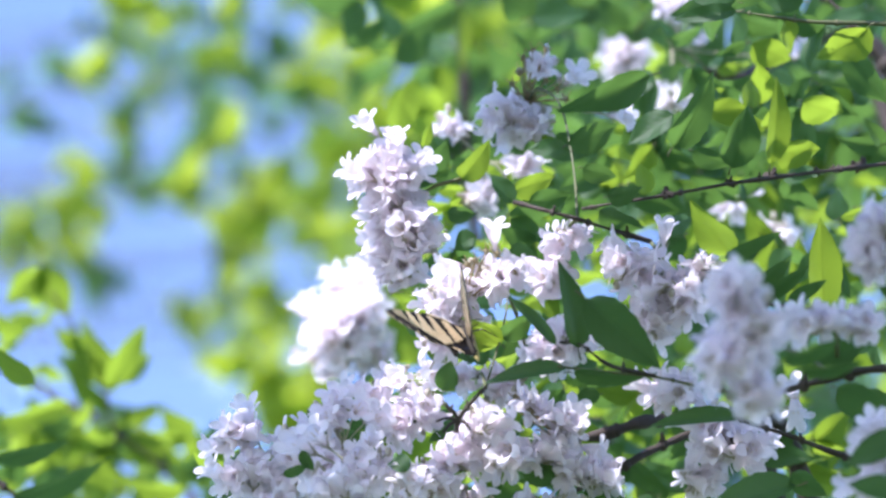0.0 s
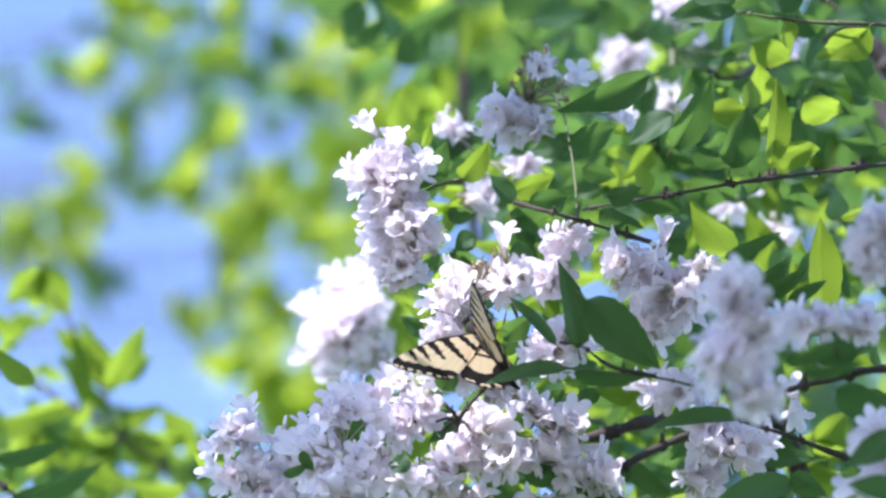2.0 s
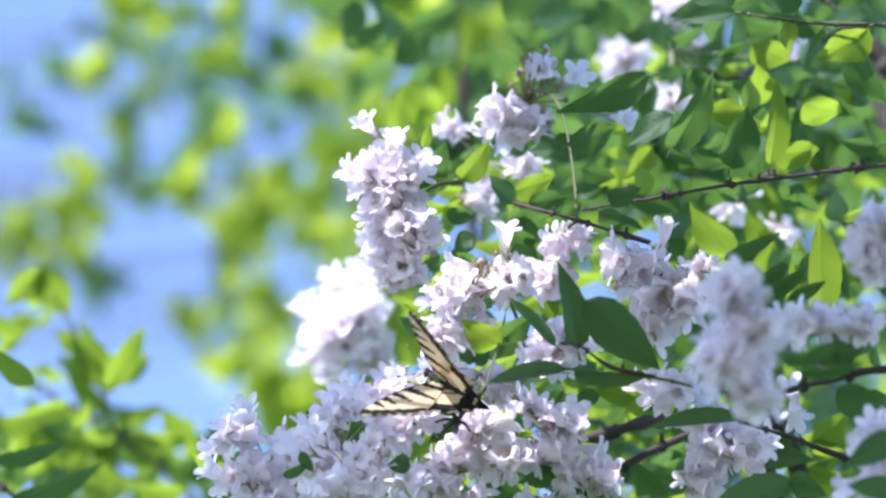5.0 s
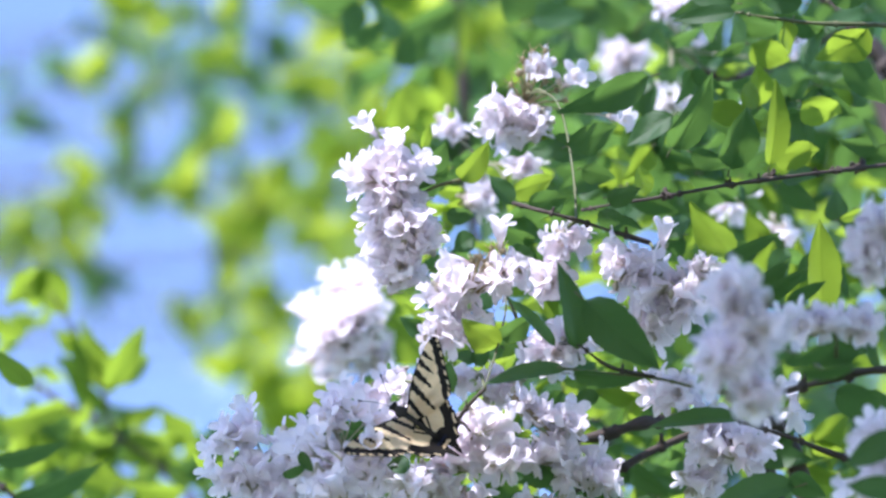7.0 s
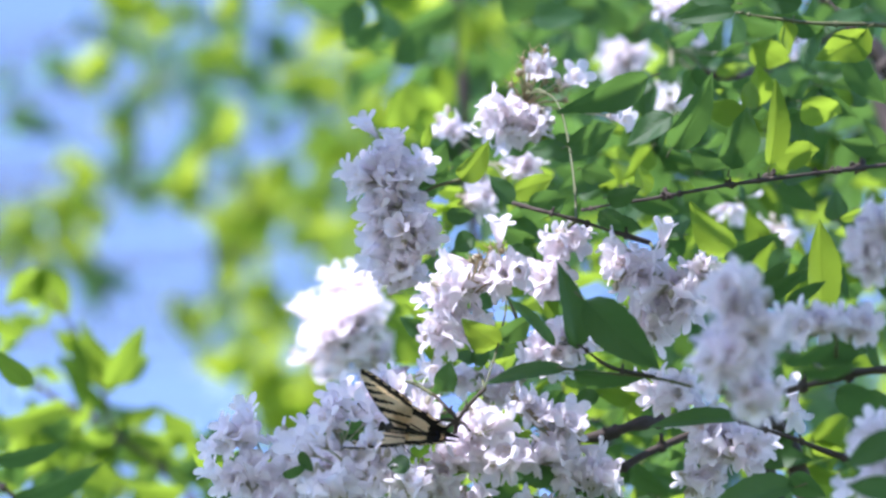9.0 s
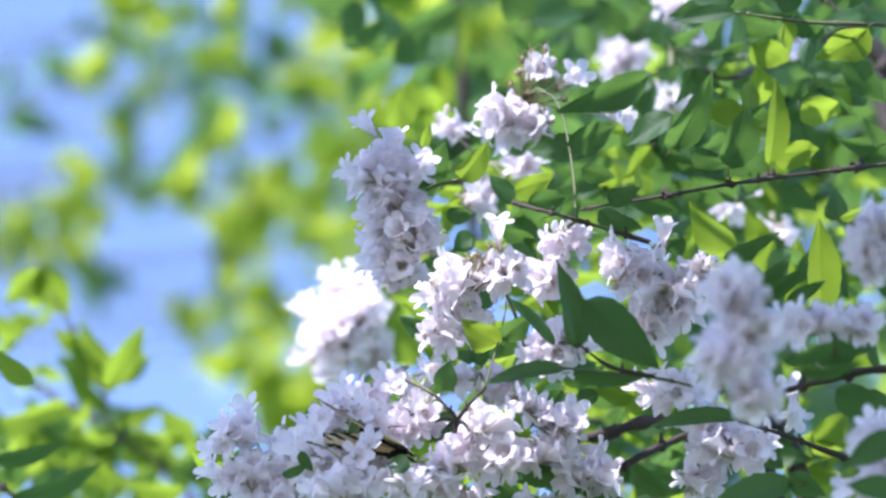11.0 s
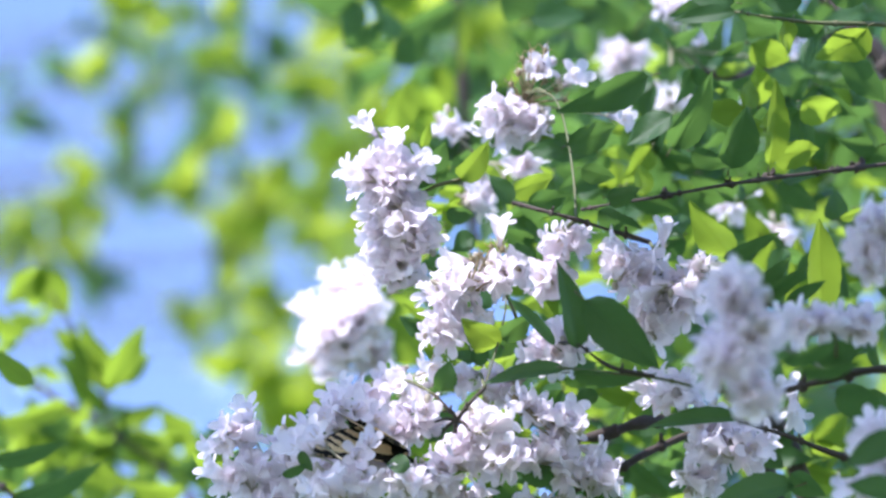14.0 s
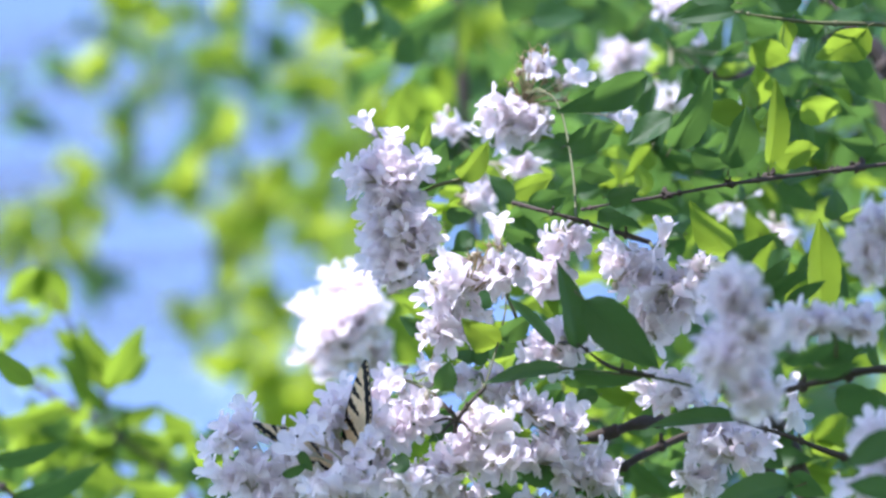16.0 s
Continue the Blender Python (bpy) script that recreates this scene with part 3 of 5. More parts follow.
    for row in ((1310, 742, 1142, 732, 44, -.08, 52, 0, 3), (1405, 862, 1228, 885, 70, -.10, 45, 0, 3), (1400, 840, 1460, 890, 50, -.10, 20, 0, 1), (1385, 640, 1490, 615, 50, -.27, 55, 0, 0), (1420, 655, 1530, 668, 40, -.27, 60, 0, 3),
                (1480, 690, 1568, 740, 70, -.13, 30, 0, 2), (1430, 640, 1540, 610, 60, -.15, 30, 0, 2), (1568, 700, 1500, 760, 60, -.1, 10, 0, 1), (1610, 770, 1490, 822, 64, -.25, 35, 0, 2), (1600, 880, 1500, 850, 60, -.26, 40, 0, 0)):
        leaf(t10, *row)
    for row in ((1280, 458, 1388, 414, 30, -.07, 35, 0, 0), (1322, 525, 1412, 458, 42, -.07, 20, 0, 1), (1340, 532, 1442, 476, 38, -.075, 25, 0, 1), (1392, 532, 1466, 500, 28, -.08, 30, 0, 0)):
        leaf(t12, *row)
    # upper leaves
    for row in ((1302, 22, 1186, 34, 36, .02, 30, 0, 0), (1388, 38, 1402, 98, 46, .02, 40, 0, 2, True), (1535, 50, 1443, 130, 74, .02, 35, 0, 1, True), (1300, 5, 1200, -20, 50, .03, 20), (1420, 5, 1330, -10, 50, .03, 0),
                (1500, 92, 1560, 195, 70, .05, 30, 0, 4), (1470, 0, 1560, -30, 60, .03, 30)):
        leaf(t4, *row)
    for row in ((1148, 138, 1000, 208, 62, .0, 30, 0, 1, False, True), (1190, 262, 1275, 143, 72, .02, 25, 0, 1, False, True), (1292, 298, 1332, 198, 80, .01, 25, 0, 4, False, True), (1362, 292, 1396, 150, 52, .02, 45, 0, 3, True), (1420, 182, 1494, 215, 76, .05, 30, 0, 4, True),
                (1370, 275, 1455, 270, 64, .03, 35, 0, 2, True), (1330, 80, 1400, 115, 66, .12, 30, 0, 2, True), (1190, 205, 1105, 255, 60, .03, 40, 0, 2), (1225, 270, 1290, 300, 50, .02, 40, 0, 0)):
        leaf(t1, *row)
    for row in ((1005, 258, 1098, 226, 60, .0, 30, 0, 2, False, True), (1005, 270, 932, 262, 46, .0, 40, 0, 2), (815, 318, 872, 262, 56, .02, 30, 0, 1, True), (728, 345, 782, 335, 40, .03, 40, 0, 2), (790, 378, 842, 388, 40, .02, 30, 0, 4),
                (905, 362, 872, 305, 44, .02, 30, 0, 4), (935, 360, 1010, 350, 44, .03, 20, 0, 2), (1075, 350, 1140, 345, 50, -.01, 35, 0, 1), (1060, 375, 1135, 420, 70, .01, 45, 0, 4), (770, 318, 726, 332, 20, .02, 20, 0, 0),
                (905, 340, 985, 318, 54, .04, 35, 0, 2, True), (1030, 300, 1090, 320, 46, .03, 35)):
        leaf(t2, *row)
    # sunlit leaves farther in
    for row in ((1295, 455, 1218, 364, 70, -.005, 30, 0, 2), (1456, 562, 1456, 388, 74, -.015, 35, 0, 2), (1330, 540, 1372, 428, 70, .16, 25, 0, 2), (1400, 540, 1416, 424, 64, .18, 30, 0, 2), (1352, 440, 1322, 372, 46, .2, 30, 0, 2), (1486, 388, 1570, 362, 26, .05, 40, 0, 0), (700, 235, 722, 150, 62, .42, 10, 0, 2), (700, 112, 768, 48, 60, .45, 30, 0, 2),
                (612, 84, 690, 40, 44, .45, 40, 0, 0), (748, 262, 764, 218, 20, .05, 30, 0, 0), (1100, 330, 1160, 300, 60, .2, 10, 0, 1)):
        leaf(t13, *row, row[5] != .45)
    # leaves among the blossoms
    for row in ((884, 612, 818, 576, 60, -.036, 20, 0, 4, True), (886, 600, 942, 566, 50, -.034, 30, 0, 4, False, True), (782, 694, 798, 640, 44, -.045, 15, 0, 2), (722, 742, 762, 742, 30, -.005, 40, 0, 2), (726, 826, 684, 818, 42, -.075, 30, 0, 4), (532, 800, 552, 838, 28, -.075, 40, 0, 2), (500, 842, 548, 826, 24, -.075, 40, 0, 0),
                (925, 835, 1000, 850, 60, -.02, 45, 0, 2), (440, 862, 478, 838, 26, -.01, 40, 0, 0), (620, 760, 655, 735, 40, .0, 40, 0, 2), (840, 640, 800, 620, 36, .02, 40, 0, 1), (600, 790, 640, 770, 40, -.01, 50, 0, 2),
                (835, 640, 870, 620, 36, .02, 20, 0, 4), (900, 445, 945, 455, 44, .02, 20, 0, 4), (840, 420, 800, 440, 44, .03, 20, 0, 4), (1060, 700, 1010, 712, 36, .02, 30, 0, 2),
                (735, 650, 690, 560, 64, .40, 25, 0, 2, True), (870, 545, 825, 500, 52, .05, 30, 0, 4), (690, 520, 740, 570, 60, .38, 30, 0, 4, True), (840, 500, 880, 540, 50, .07, 20, 0, 2)):
        leaf(t8, *row)
    fill(t1, 1040, 1568, 150, 420, .07, .25, 50, 55, 100, 11, .2, .3)
    fill(t2, 760, 1060, 250, 470, .05, .25, 36, 50, 90, 12, .2, .3)
    fill(t4, 1150, 1600, -40, 200, .09, .35, 50, 60, 110, 13)
    fill(t7, 1000, 1568, 640, 900, .08, .30, 60, 60, 110, 14)
    fill(t6, 640, 1050, 680, 880, .05, .2, 36, 45, 85, 15)
    fill(t6, 380, 1060, 740, 900, -.01, .04, 40, 36, 62, 25, .1, .3)
    fill(t6, 360, 700, 780, 900, .05, .2, 26, 50, 90, 26, .1, .5)
    fill(t13, 620, 1150, -40, 230, .5, 1.1, 40, 70, 120, 16, .2, .06)
    fill(t10, 1300, 1600, 380, 620, .08, .3, 30, 60, 110, 17)
    fill(t4, 900, 1600, -20, 420, .3, .6, 70, 80, 130, 22, .2, .08)
    fill(t10, 880, 1650, -40, 260, .6, 1.0, 50, 90, 150, 27, .2, .05)
    fill(t10, 1000, 1650, 260, 720, .5, 1.0, 70, 90, 150, 30, .2, .6)
    fill(t13, 650, 900, -40, 240, .6, 1.1, 22, 80, 130, 23, .2, .5)
    fill(t10, 1150, 1600, 300, 640, .25, .5, 40, 80, 130, 24, .2, .7)
    fill(t8, 745, 1000, 430, 720, .12, .35, 40, 70, 110, 28, .2, .5)
    fill(t6, 480, 1080, 720, 900, .10, .35, 60, 70, 110, 29, .1, .5)
    fill(t8, 750, 1010, 480, 770, .06, .22, 44, 60, 100, 19, .2, .4)
    fill(t2, 800, 1200, 180, 420, .15, .4, 40, 60, 100, 20, .2, .15)
    fill(t7, 1080, 1568, 680, 900, .12, .35, 40, 70, 120, 21, .2, .8)
    # unseen branch and leaves added above the view to shade parts of the bush
    t14 = br([(1650, -100, .02), (1400, -330, -.06), (1150, -420, -.12), (900, -470, -.16), (600, -480, -.14), (200, -490, -.11), (-250, -500, -.09)], .004, .0012)
    rng = random.Random(18)
    top = Heap()
    # unseen leaves added sunward to shade stretches (x0, x1, y0, y1, d0, d1, leaves)
    for x0, x1, y0, y1, d0, d1, count in ((1000, 1580, 440, 680, -.20, -.07, 240), (1080, 1230, 470, 600, -.02, .012, 12), (1440, 1620, 360, 560, -.2, -.12, 60), (1440, 1620, 700, 900, -.2, -.08, 90), (1150, 1480, 690, 760, -.1, -.075, 40),
                                          (1220, 1450, 820, 890, -.13, -.08, 50), (1000, 1620, -40, 400, 0, .5, 14), (840, 1180, 450, 690, -.12, -.09, 70), (1220, 1430, 460, 740, -.35, -.30, 230), (1360, 1620, 520, 630, -.23, -.17, 140), (1470, 1640, 340, 520, -.26, -.2, 120), (1440, 1640, 680, 920, -.25, -.18, 210), (360, 720, 750, 900, -.09, .02, 84),
                                           (40, 220, 790, 890, .17, .22, 40), (560, 800, 20, 120, .42, .5, 30)):
        for _ in range(count):
            x, y, d = rng.uniform(x0, x1), rng.uniform(y0, y1), rng.uniform(d0, d1)
            far = (REACH + d) / REACH * UNIT
            at = spot(x, y, d) + SUN * (((y + 210) * far + rng.uniform(0, .12)) / SUN.dot(UP))
            way = Vector((rng.uniform(-1, 1), rng.uniform(-1, 1), rng.uniform(-.6, .2))).normalized()
            crown_leaf(top, at - base, way, rng.uniform(.028, .045), rng)
    for _ in range(620):  # more unseen leaves, added to block sky light from the nearer blossoms
        at = spot(rng.uniform(1150, 2100), rng.uniform(-1000, -260), rng.uniform(-.62, -.17))
        crown_leaf(top, at - base, Vector((rng.uniform(-1, 1), rng.uniform(-1, 1), rng.uniform(-.5, .2))).normalized(), rng.uniform(.036, .056), rng)
    tagged(part("upper_foliage", top.mesh("upper_foliage", [BLOCKER_LEAF]), bush, None, "unseen dark green leaves added above to shade the bush"), kind="stuff")

    # unseen twigs added above the view, each shading one group of blossoms
    shade_twigs = {}
    for key, x0, x1, y0, y1, d0, d1, count in (("low", 340, 680, 730, 900, -.09, .02, 110), ("head", 830, 1020, 90, 290, .05, .11, 50), ("spire", 600, 780, 330, 520, .0, .04, 44)):
        h = Heap()
        ends = []
        for _ in range(count):
            x, y, d = rng.uniform(x0, x1), rng.uniform(y0, y1), rng.uniform(d0, d1)
            far = (REACH + d) / REACH * UNIT
            at = spot(x, y, d) + SUN * (((y + 210) * far + rng.uniform(0, .06)) / SUN.dot(UP))
            crown_leaf(h, at - base, Vector((rng.uniform(-1, 1), rng.uniform(-1, 1), rng.uniform(-.6, .2))).normalized(), rng.uniform(.028, .042), rng)
            ends.append(at)
        centre = sum(ends, Vector()) / count
        wood = curve_points([spot(1650, -100, .02) - base, spot(1250, -420, -.02) - base, centre - base], 6)
        h.tube(wood, [.003 - .0018 * i / len(wood) for i in range(len(wood))], 6, 1)
        for at in ends[::6]:
            h.tube([centre - base, (centre + at) * .5 - base + Vector((0, 0, .006)), at - base], [.0010, .0008, .0005], 5, 1)
        shade_twigs[key] = part("leafy_twig", h.mesh("leafy_twig", [BLOCKER_LEAF, BARK]), bush, None, "unseen leafy twig added to move shade over the blossoms")

    # blossoms
    near = "pale lilac-pink bell blossoms in light shade"
    lit = "white to pale pink bell blossoms in full sun"
    fc([(680, 300, 78, 58, 24), (700, 395, 82, 62, 26), (700, 465, 62, 60, 18), (690, 350, 66, 34, 11), (738, 425, 46, 46, 8)], [(648, 220, -.5, -.6, .6), (745, 285, .4, -.5, .6), (690, 256, -.1, -.4, .9)], d=.02, seed=1, lean=(-.4, -.4, .5), label=lit, foot=(815, 318, .02))
    fc([(590, 595, 78, 76, 44), (625, 525, 58, 56, 30), (645, 610, 48, 58, 24), (668, 625, 34, 36, 8)], d=.38, seed=2, lean=(-.6, -.8, 1.0), label=lit, foot=(640, 660, .46))
    fc([(600, 590, 62, 64, 24), (635, 560, 50, 60, 16)], d=.345, seed=32, lean=(-.5, -.9, .7), label=lit, foot=(640, 660, .46))
    fc([(890, 210, 52, 50, 11), (945, 225, 36, 36, 6), (955, 118, 30, 22, 4)], [(1016, 134, .4, -.4, .8), (1105, 210, .6, .1, .6)], d=.08, seed=3, label=near, foot=(968, 166, .06), spent=[(925, 105), (942, 92), (965, 90), (918, 130), (935, 150), (965, 145), (985, 160), (905, 150), (945, 175), (1000, 178), (915, 170)])
    fc([(1115, 468, 56, 48, 14), (1190, 520, 78, 62, 24), (1245, 478, 44, 32, 7), (1150, 570, 50, 40, 9)], [(1176, 408, .1, -.9, .3)], d=0, seed=4, label=near, foot=(1150, 430, .02))
    mid = fc([(885, 490, 52, 40, 10), (800, 520, 56, 50, 16), (790, 585, 58, 40, 12)], [(886, 402, .0, -.95, .35), (800, 462, -.9, -.1, .2), (770, 655, .2, .1, .8), (850, 560, .3, .5, .6)], d=-.02, seed=5, label=lit, foot=(880, 470, .01), spent=[(850, 455), (835, 462), (862, 470), (905, 470), (890, 445), (870, 440), (920, 478)])
    fc([(965, 490, 46, 44, 12), (1005, 425, 50, 32, 10)], d=.01, seed=6, label=near, foot=(1020, 390, 0))
    fc([(980, 610, 70, 46, 16), (890, 690, 44, 30, 7)], d=.03, seed=7, label=near, foot=(896, 520, .01))
    fc([(1290, 520, 56, 46, 11), (1330, 580, 60, 46, 13), (1290, 640, 70, 50, 15), (1340, 700, 50, 40, 8)], d=-.33, seed=8, label=near, foot=(1480, 668, -.13))
    fc([(1440, 570, 70, 34, 10), (1520, 575, 50, 30, 8)], d=-.20, seed=9, label=near, foot=(1480, 668, -.13))
    fc([(1545, 450, 55, 50, 16), (1565, 395, 40, 40, 8)], d=-.24, seed=10, label=near, foot=(1650, 660, -.14))
    fc([(1556, 790, 56, 60, 14), (1552, 860, 56, 40, 9)], d=-.22, seed=11, label=near, foot=(1650, 845, -.08))
    fc([(1190, 690, 74, 38, 16), (1250, 745, 60, 34, 10), (1290, 790, 90, 44, 20), (1240, 850, 50, 40, 10)], [(1400, 690, -.2, -.5, .6), (1408, 730, .1, .6, .5)], d=.0, seed=12, label=lit, foot=(1290, 730, .07))
    low = fc([(415, 770, 48, 40, 8), (430, 840, 66, 44, 11), (520, 790, 50, 50, 9), (500, 860, 50, 36, 8)], [(436, 728, -.2, -.7, .6), (375, 790, -.8, .1, .5)], d=-.01, seed=13, label=lit, foot=(450, 840, .01))
    fc([(582, 738, 36, 36, 6), (575, 815, 70, 40, 12), (660, 830, 50, 40, 9)], [(588, 705, -.1, -.6, .7), (634, 722, .2, -.3, .8), (668, 742, .5, -.2, .7)], d=-.02, seed=14, label=lit, foot=(600, 860, .02))
    fc([(590, 855, 80, 34, 8), (720, 850, 54, 30, 6)], [(655, 780, .1, -.3, .9), (556, 768, -.4, -.5, .7), (640, 838, 0, -.1, .9), (632, 806, .1, -.2, .9), (522, 790, -.6, -.3, .6), (690, 845, .1, .2, .9)],
       d=-.07, seed=24, label=lit, foot=(600, 860, .02))
    middle = fc([(735, 735, 56, 40, 11), (700, 760, 40, 40, 7)], [(700, 680, -.3, -.4, .8)], d=.0, seed=15, label=lit, foot=(790, 722, -.005))
    fc([(660, 698, 46, 30, 5), (690, 668, 26, 22, 2)], [(758, 652, -.9, .1, .35), (735, 690, -.6, .2, .6), (612, 690, -.7, -.4, .5)], d=.012, seed=33, label=lit, foot=(770, 700, -.002))
    fc([(815, 668, 26, 34, 4), (872, 672, 34, 24, 4)], d=.03, seed=34, label=near, foot=(858, 688, 0))
    fc([(850, 752, 56, 40, 11), (890, 810, 70, 40, 12), (800, 810, 50, 40, 8), (760, 850, 70, 36, 11)], d=-.03, seed=16, label=lit, foot=(820, 830, .02))
    fc([(960, 800, 56, 38, 10), (1020, 835, 56, 40, 10), (1000, 745, 48, 34, 7), (1065, 845, 50, 36, 7), (930, 712, 36, 26, 4)], [(1012, 728, .1, -.5, .7), (958, 722, -.3, -.5, .6), (985, 745, .0, .3, .9), (1055, 800, .8, .2, .4)], d=-.02, seed=17, label=lit, foot=(930, 800, .02), spent=[(910, 705), (925, 712), (905, 722)])
    fc([(480, 890, 80, 36, 9), (620, 895, 80, 36, 10), (800, 895, 120, 36, 15), (980, 900, 90, 34, 9)], d=-.015, seed=18, label=lit, foot=(820, 830, .02))
    # farther blossoms
    fc([(1100, 105, 48, 50, 16)], d=.46, seed=19, label=lit, foot=(1160, 20, .4))
    fc([(1190, 175, 50, 34, 7), (1185, 5, 40, 30, 6)], [(1238, 70, 0, -.3, .9), (1300, 190, 0, -.3, .9), (1414, 92, .2, -.3, .9)], d=.30, seed=20, label=lit, foot=(1250, 130, .3))
    fc([(930, 292, 36, 20, 5), (850, 350, 24, 44, 5), (795, 228, 34, 26, 4)], d=.18, seed=21, label=lit, foot=(905, 340, .1))
    fc([(1380, 420, 60, 60, 5), (1290, 360, 60, 40, 4)], d=.3, seed=22, label=lit, foot=(1330, 480, .3))
    return {"bush": bush, **shade_twigs, "mid": mid, "middle": middle}


def leafy_shrub():
    """The blurred leafy shoots that stand apart from the bush."""
    shrub = tagged(new("leafy_shrub"), "leafy green shoots with thin brown stems, no blossoms", "bush")
    base = Vector((-.55, 2.5, 0))
    shrub.location = base
    canes = Heap()
    for tip in (spot(340, 880, .66), spot(-60, 640, .68), spot(60, 1000, .2)):
        end = tip - base
        canes.tube(curve_points([Vector((0, 0, -.02)), end * .5 + Vector((.04, .03, .1)), end], 8), [.008 * (1 - .7 * i / 17) for i in range(17)], 7, 0, .3)
    part("stem", canes.mesh("stem", [BARK]), shrub)

    def br(rows, r0, r1):
        b = branch(shrub, rows, r0, r1)
        b.matrix_basis = Matrix.Translation(-base)
        return b

    a = br([(340, 880, .66), (270, 815, .66), (200, 760, .66), (182, 690, .66), (140, 600, .66), (90, 520, .66)], .0016, .0007)
    b = br([(-60, 640, .68), (30, 664, .68), (110, 712, .67), (180, 745, .66)], .0018, .001)
    c = br([(60, 1000, .2), (40, 900, .2), (-10, 850, .2)], .0016, .0012)
    for row in ((72, 472, 8, 560, 60, .66, 30), (70, 472, 124, 572, 62, .66, 30), (150, 620, 96, 588, 46, .66, 30), (165, 660, 100, 640, 44, .68, 30), (40, 600, -20, 560, 50, .7, 30), (75, 485, 70, 560, 70, .70, 30), (185, 690, 172, 600, 52, .66, 30), (188, 690, 258, 578, 56, .63, 30), (195, 665, 290, 640, 50, .66, 30), (185, 680, 110, 600, 52, .66, 30),
                (185, 730, 110, 650, 44, .68, 20), (200, 700, 140, 560, 34, .70, 40), (210, 745, 300, 725, 40, .66, 10)):
        leaf(a, *row, 0, None, True)
    for row in ((120, 715, 5, 760, 44, .63, 20), (60, 685, -20, 620, 44, .2, 30), (100, 720, 130, 780, 44, .66, 20), (150, 735, 60, 790, 50, .68, 20), (215, 780, 300, 800, 50, .66, 20), (200, 780, 150, 850, 50, .68, 25)):
        leaf(b, *row, 0, None, True)
    for row in ((-10, 815, 125, 800, 40, .2, 40, 0, 3), (20, 890, 200, 835, 62, .2, 40, 0, 1), (60, 880, 120, 830, 50, .35, 10, 0, 2)):
        leaf(c, *row)
    fill(a, 120, 400, 740, 900, .6, .95, 60, 60, 110, 31, .1, .75)
    fill(b, -20, 160, 750, 900, .6, .95, 40, 60, 110, 32, .1, .75)
    fill(a, 0, 130, 570, 690, .66, .8, 10, 45, 75, 33, .1, .9)
    return shrub


# ---- the butterfly (millimetres turned to metres by MM) ----
MM = 0.00095
FORE = [(1.5, 3.5), (10, 11), (22, 20), (34, 27.5), (42, 31), (45.5, 31.2), (47, 29), (46, 25), (44, 19), (41.8, 12.5), (39.8, 7), (37, 3.5), (28, .5), (15, -1.8), (3, -3.5)]
HIND = [(1.8, 0.9), (12.9, 3.5), (23.9, 2.6), (31.3, -0.9), (33.1, -4.4), (32.2, -8.8), (32.7, -11.4), (30.4, -14.1), (30.4, -16.7), (27.1, -18.5), (26.2, -21.6), (23.0, -22.0), (21.7, -24.2), (21.7, -27.3), (20.7, -28.6), (19.7, -27.3), (19.5, -23.8), (16.6, -21.6), (12.0, -22.4), (8.3, -21.6), (5.5, -18.9), (3.2, -14.1), (1.8, -7.0)]


def dense(outline, steps):
    pts = curve_points([Vector((x, y, 0)) for x, y in outline] + [Vector((*outline[0], 0))], steps)
    return pts[:-1]


def wing_mesh(name, outline, root, first, last, ink, side, level=0.0):
    """A thin wing: rings from the root to the outline, black markings by distance from its edges."""
    rim = dense(outline, 8)  # eight steps to a side
    n, rings = len(rim), 44
    edge = [p for p in rim[first * 8:last * 8]]
    earr = np.array([(p.x, p.y) for p in edge])
    verts, faces, dark, hue = [], [], [], []
    root = Vector((*root, 0))
    for i in range(rings + 1):
        s = (i / rings) ** 0.8
        for p in rim:
            q = root.lerp(p, s)
            gap = float(np.min(np.hypot(earr[:, 0] - q.x, earr[:, 1] - q.y)))
            k = int(np.argmin(np.hypot(earr[:, 0] - q.x, earr[:, 1] - q.y))) / len(edge)
            a, b = ink(q.x, q.y, gap, k, s)
            dark.append(a)
            hue.append(b)
            z = level + .6 * math.sin(q.x * .09) + .10 * math.sin(math.atan2(q.y - root.y, q.x - root.x + 1e-6) * 24) * s
            verts.append((q.x * side * MM, q.y * MM, z * MM))
    for i in range(rings):
        for j in range(n):
            k = (j + 1) % n
            f = (i * n + j, i * n + k, (i + 1) * n + k, (i + 1) * n + j)
            faces.append(f if side > 0 else f[::-1])
    return mesh_of(name, verts, faces, [WING], None, {"ink": dark, "hue": hue})


def band(x, half):
    """1 inside a band of that half-width, fading over 0.4 mm."""
    return min(1.0, max(0.0, .5 + (half - abs(x)) / .5))


def fore_ink(x, y, gap, k, s):
    lead = Vector((.80, .60))
    along = x * lead.x + (y - 3) * lead.y
    deep = (x * lead.y - (y - 3) * lead.x) + 1.2 * math.sin(along * .065)
    v = band(deep, 1.4)
    for at, half, reach, slant in ((8.0, 2.1, 44, -.22), (18.0, 2.9, 20, -.12), (26.5, 2.7, 14, -.06), (33.5, 2.4, 11, .0), (39.5, 2.0, 8.5, .05)):
        w = half * (max(0.0, 1 - deep / reach) ** .75 + .12 * math.sin(deep * 1.7 + at)) if deep < reach else 0
        v = max(v, band(along - at - slant * deep, w) if w > .15 else 0)
    edge = band(gap, 6.3 + .4 * math.sin(k * 50))
    spots = (k * 8.5) % 1.0
    if .8 < gap < 2.1 and .22 < spots < .78:
        edge = 0.0
    v = max(v, edge)
    ang = math.atan2(y + 1, x)
    for a in (.08, .2, .32, .43, .53) if math.hypot(x, y) > 18 else ():
        v = max(v, .47 * band((ang - a) * math.hypot(x, y + 1), .34))
    v = max(v, band(y + 3.0 - x * .02, .7))
    return v, 0.0


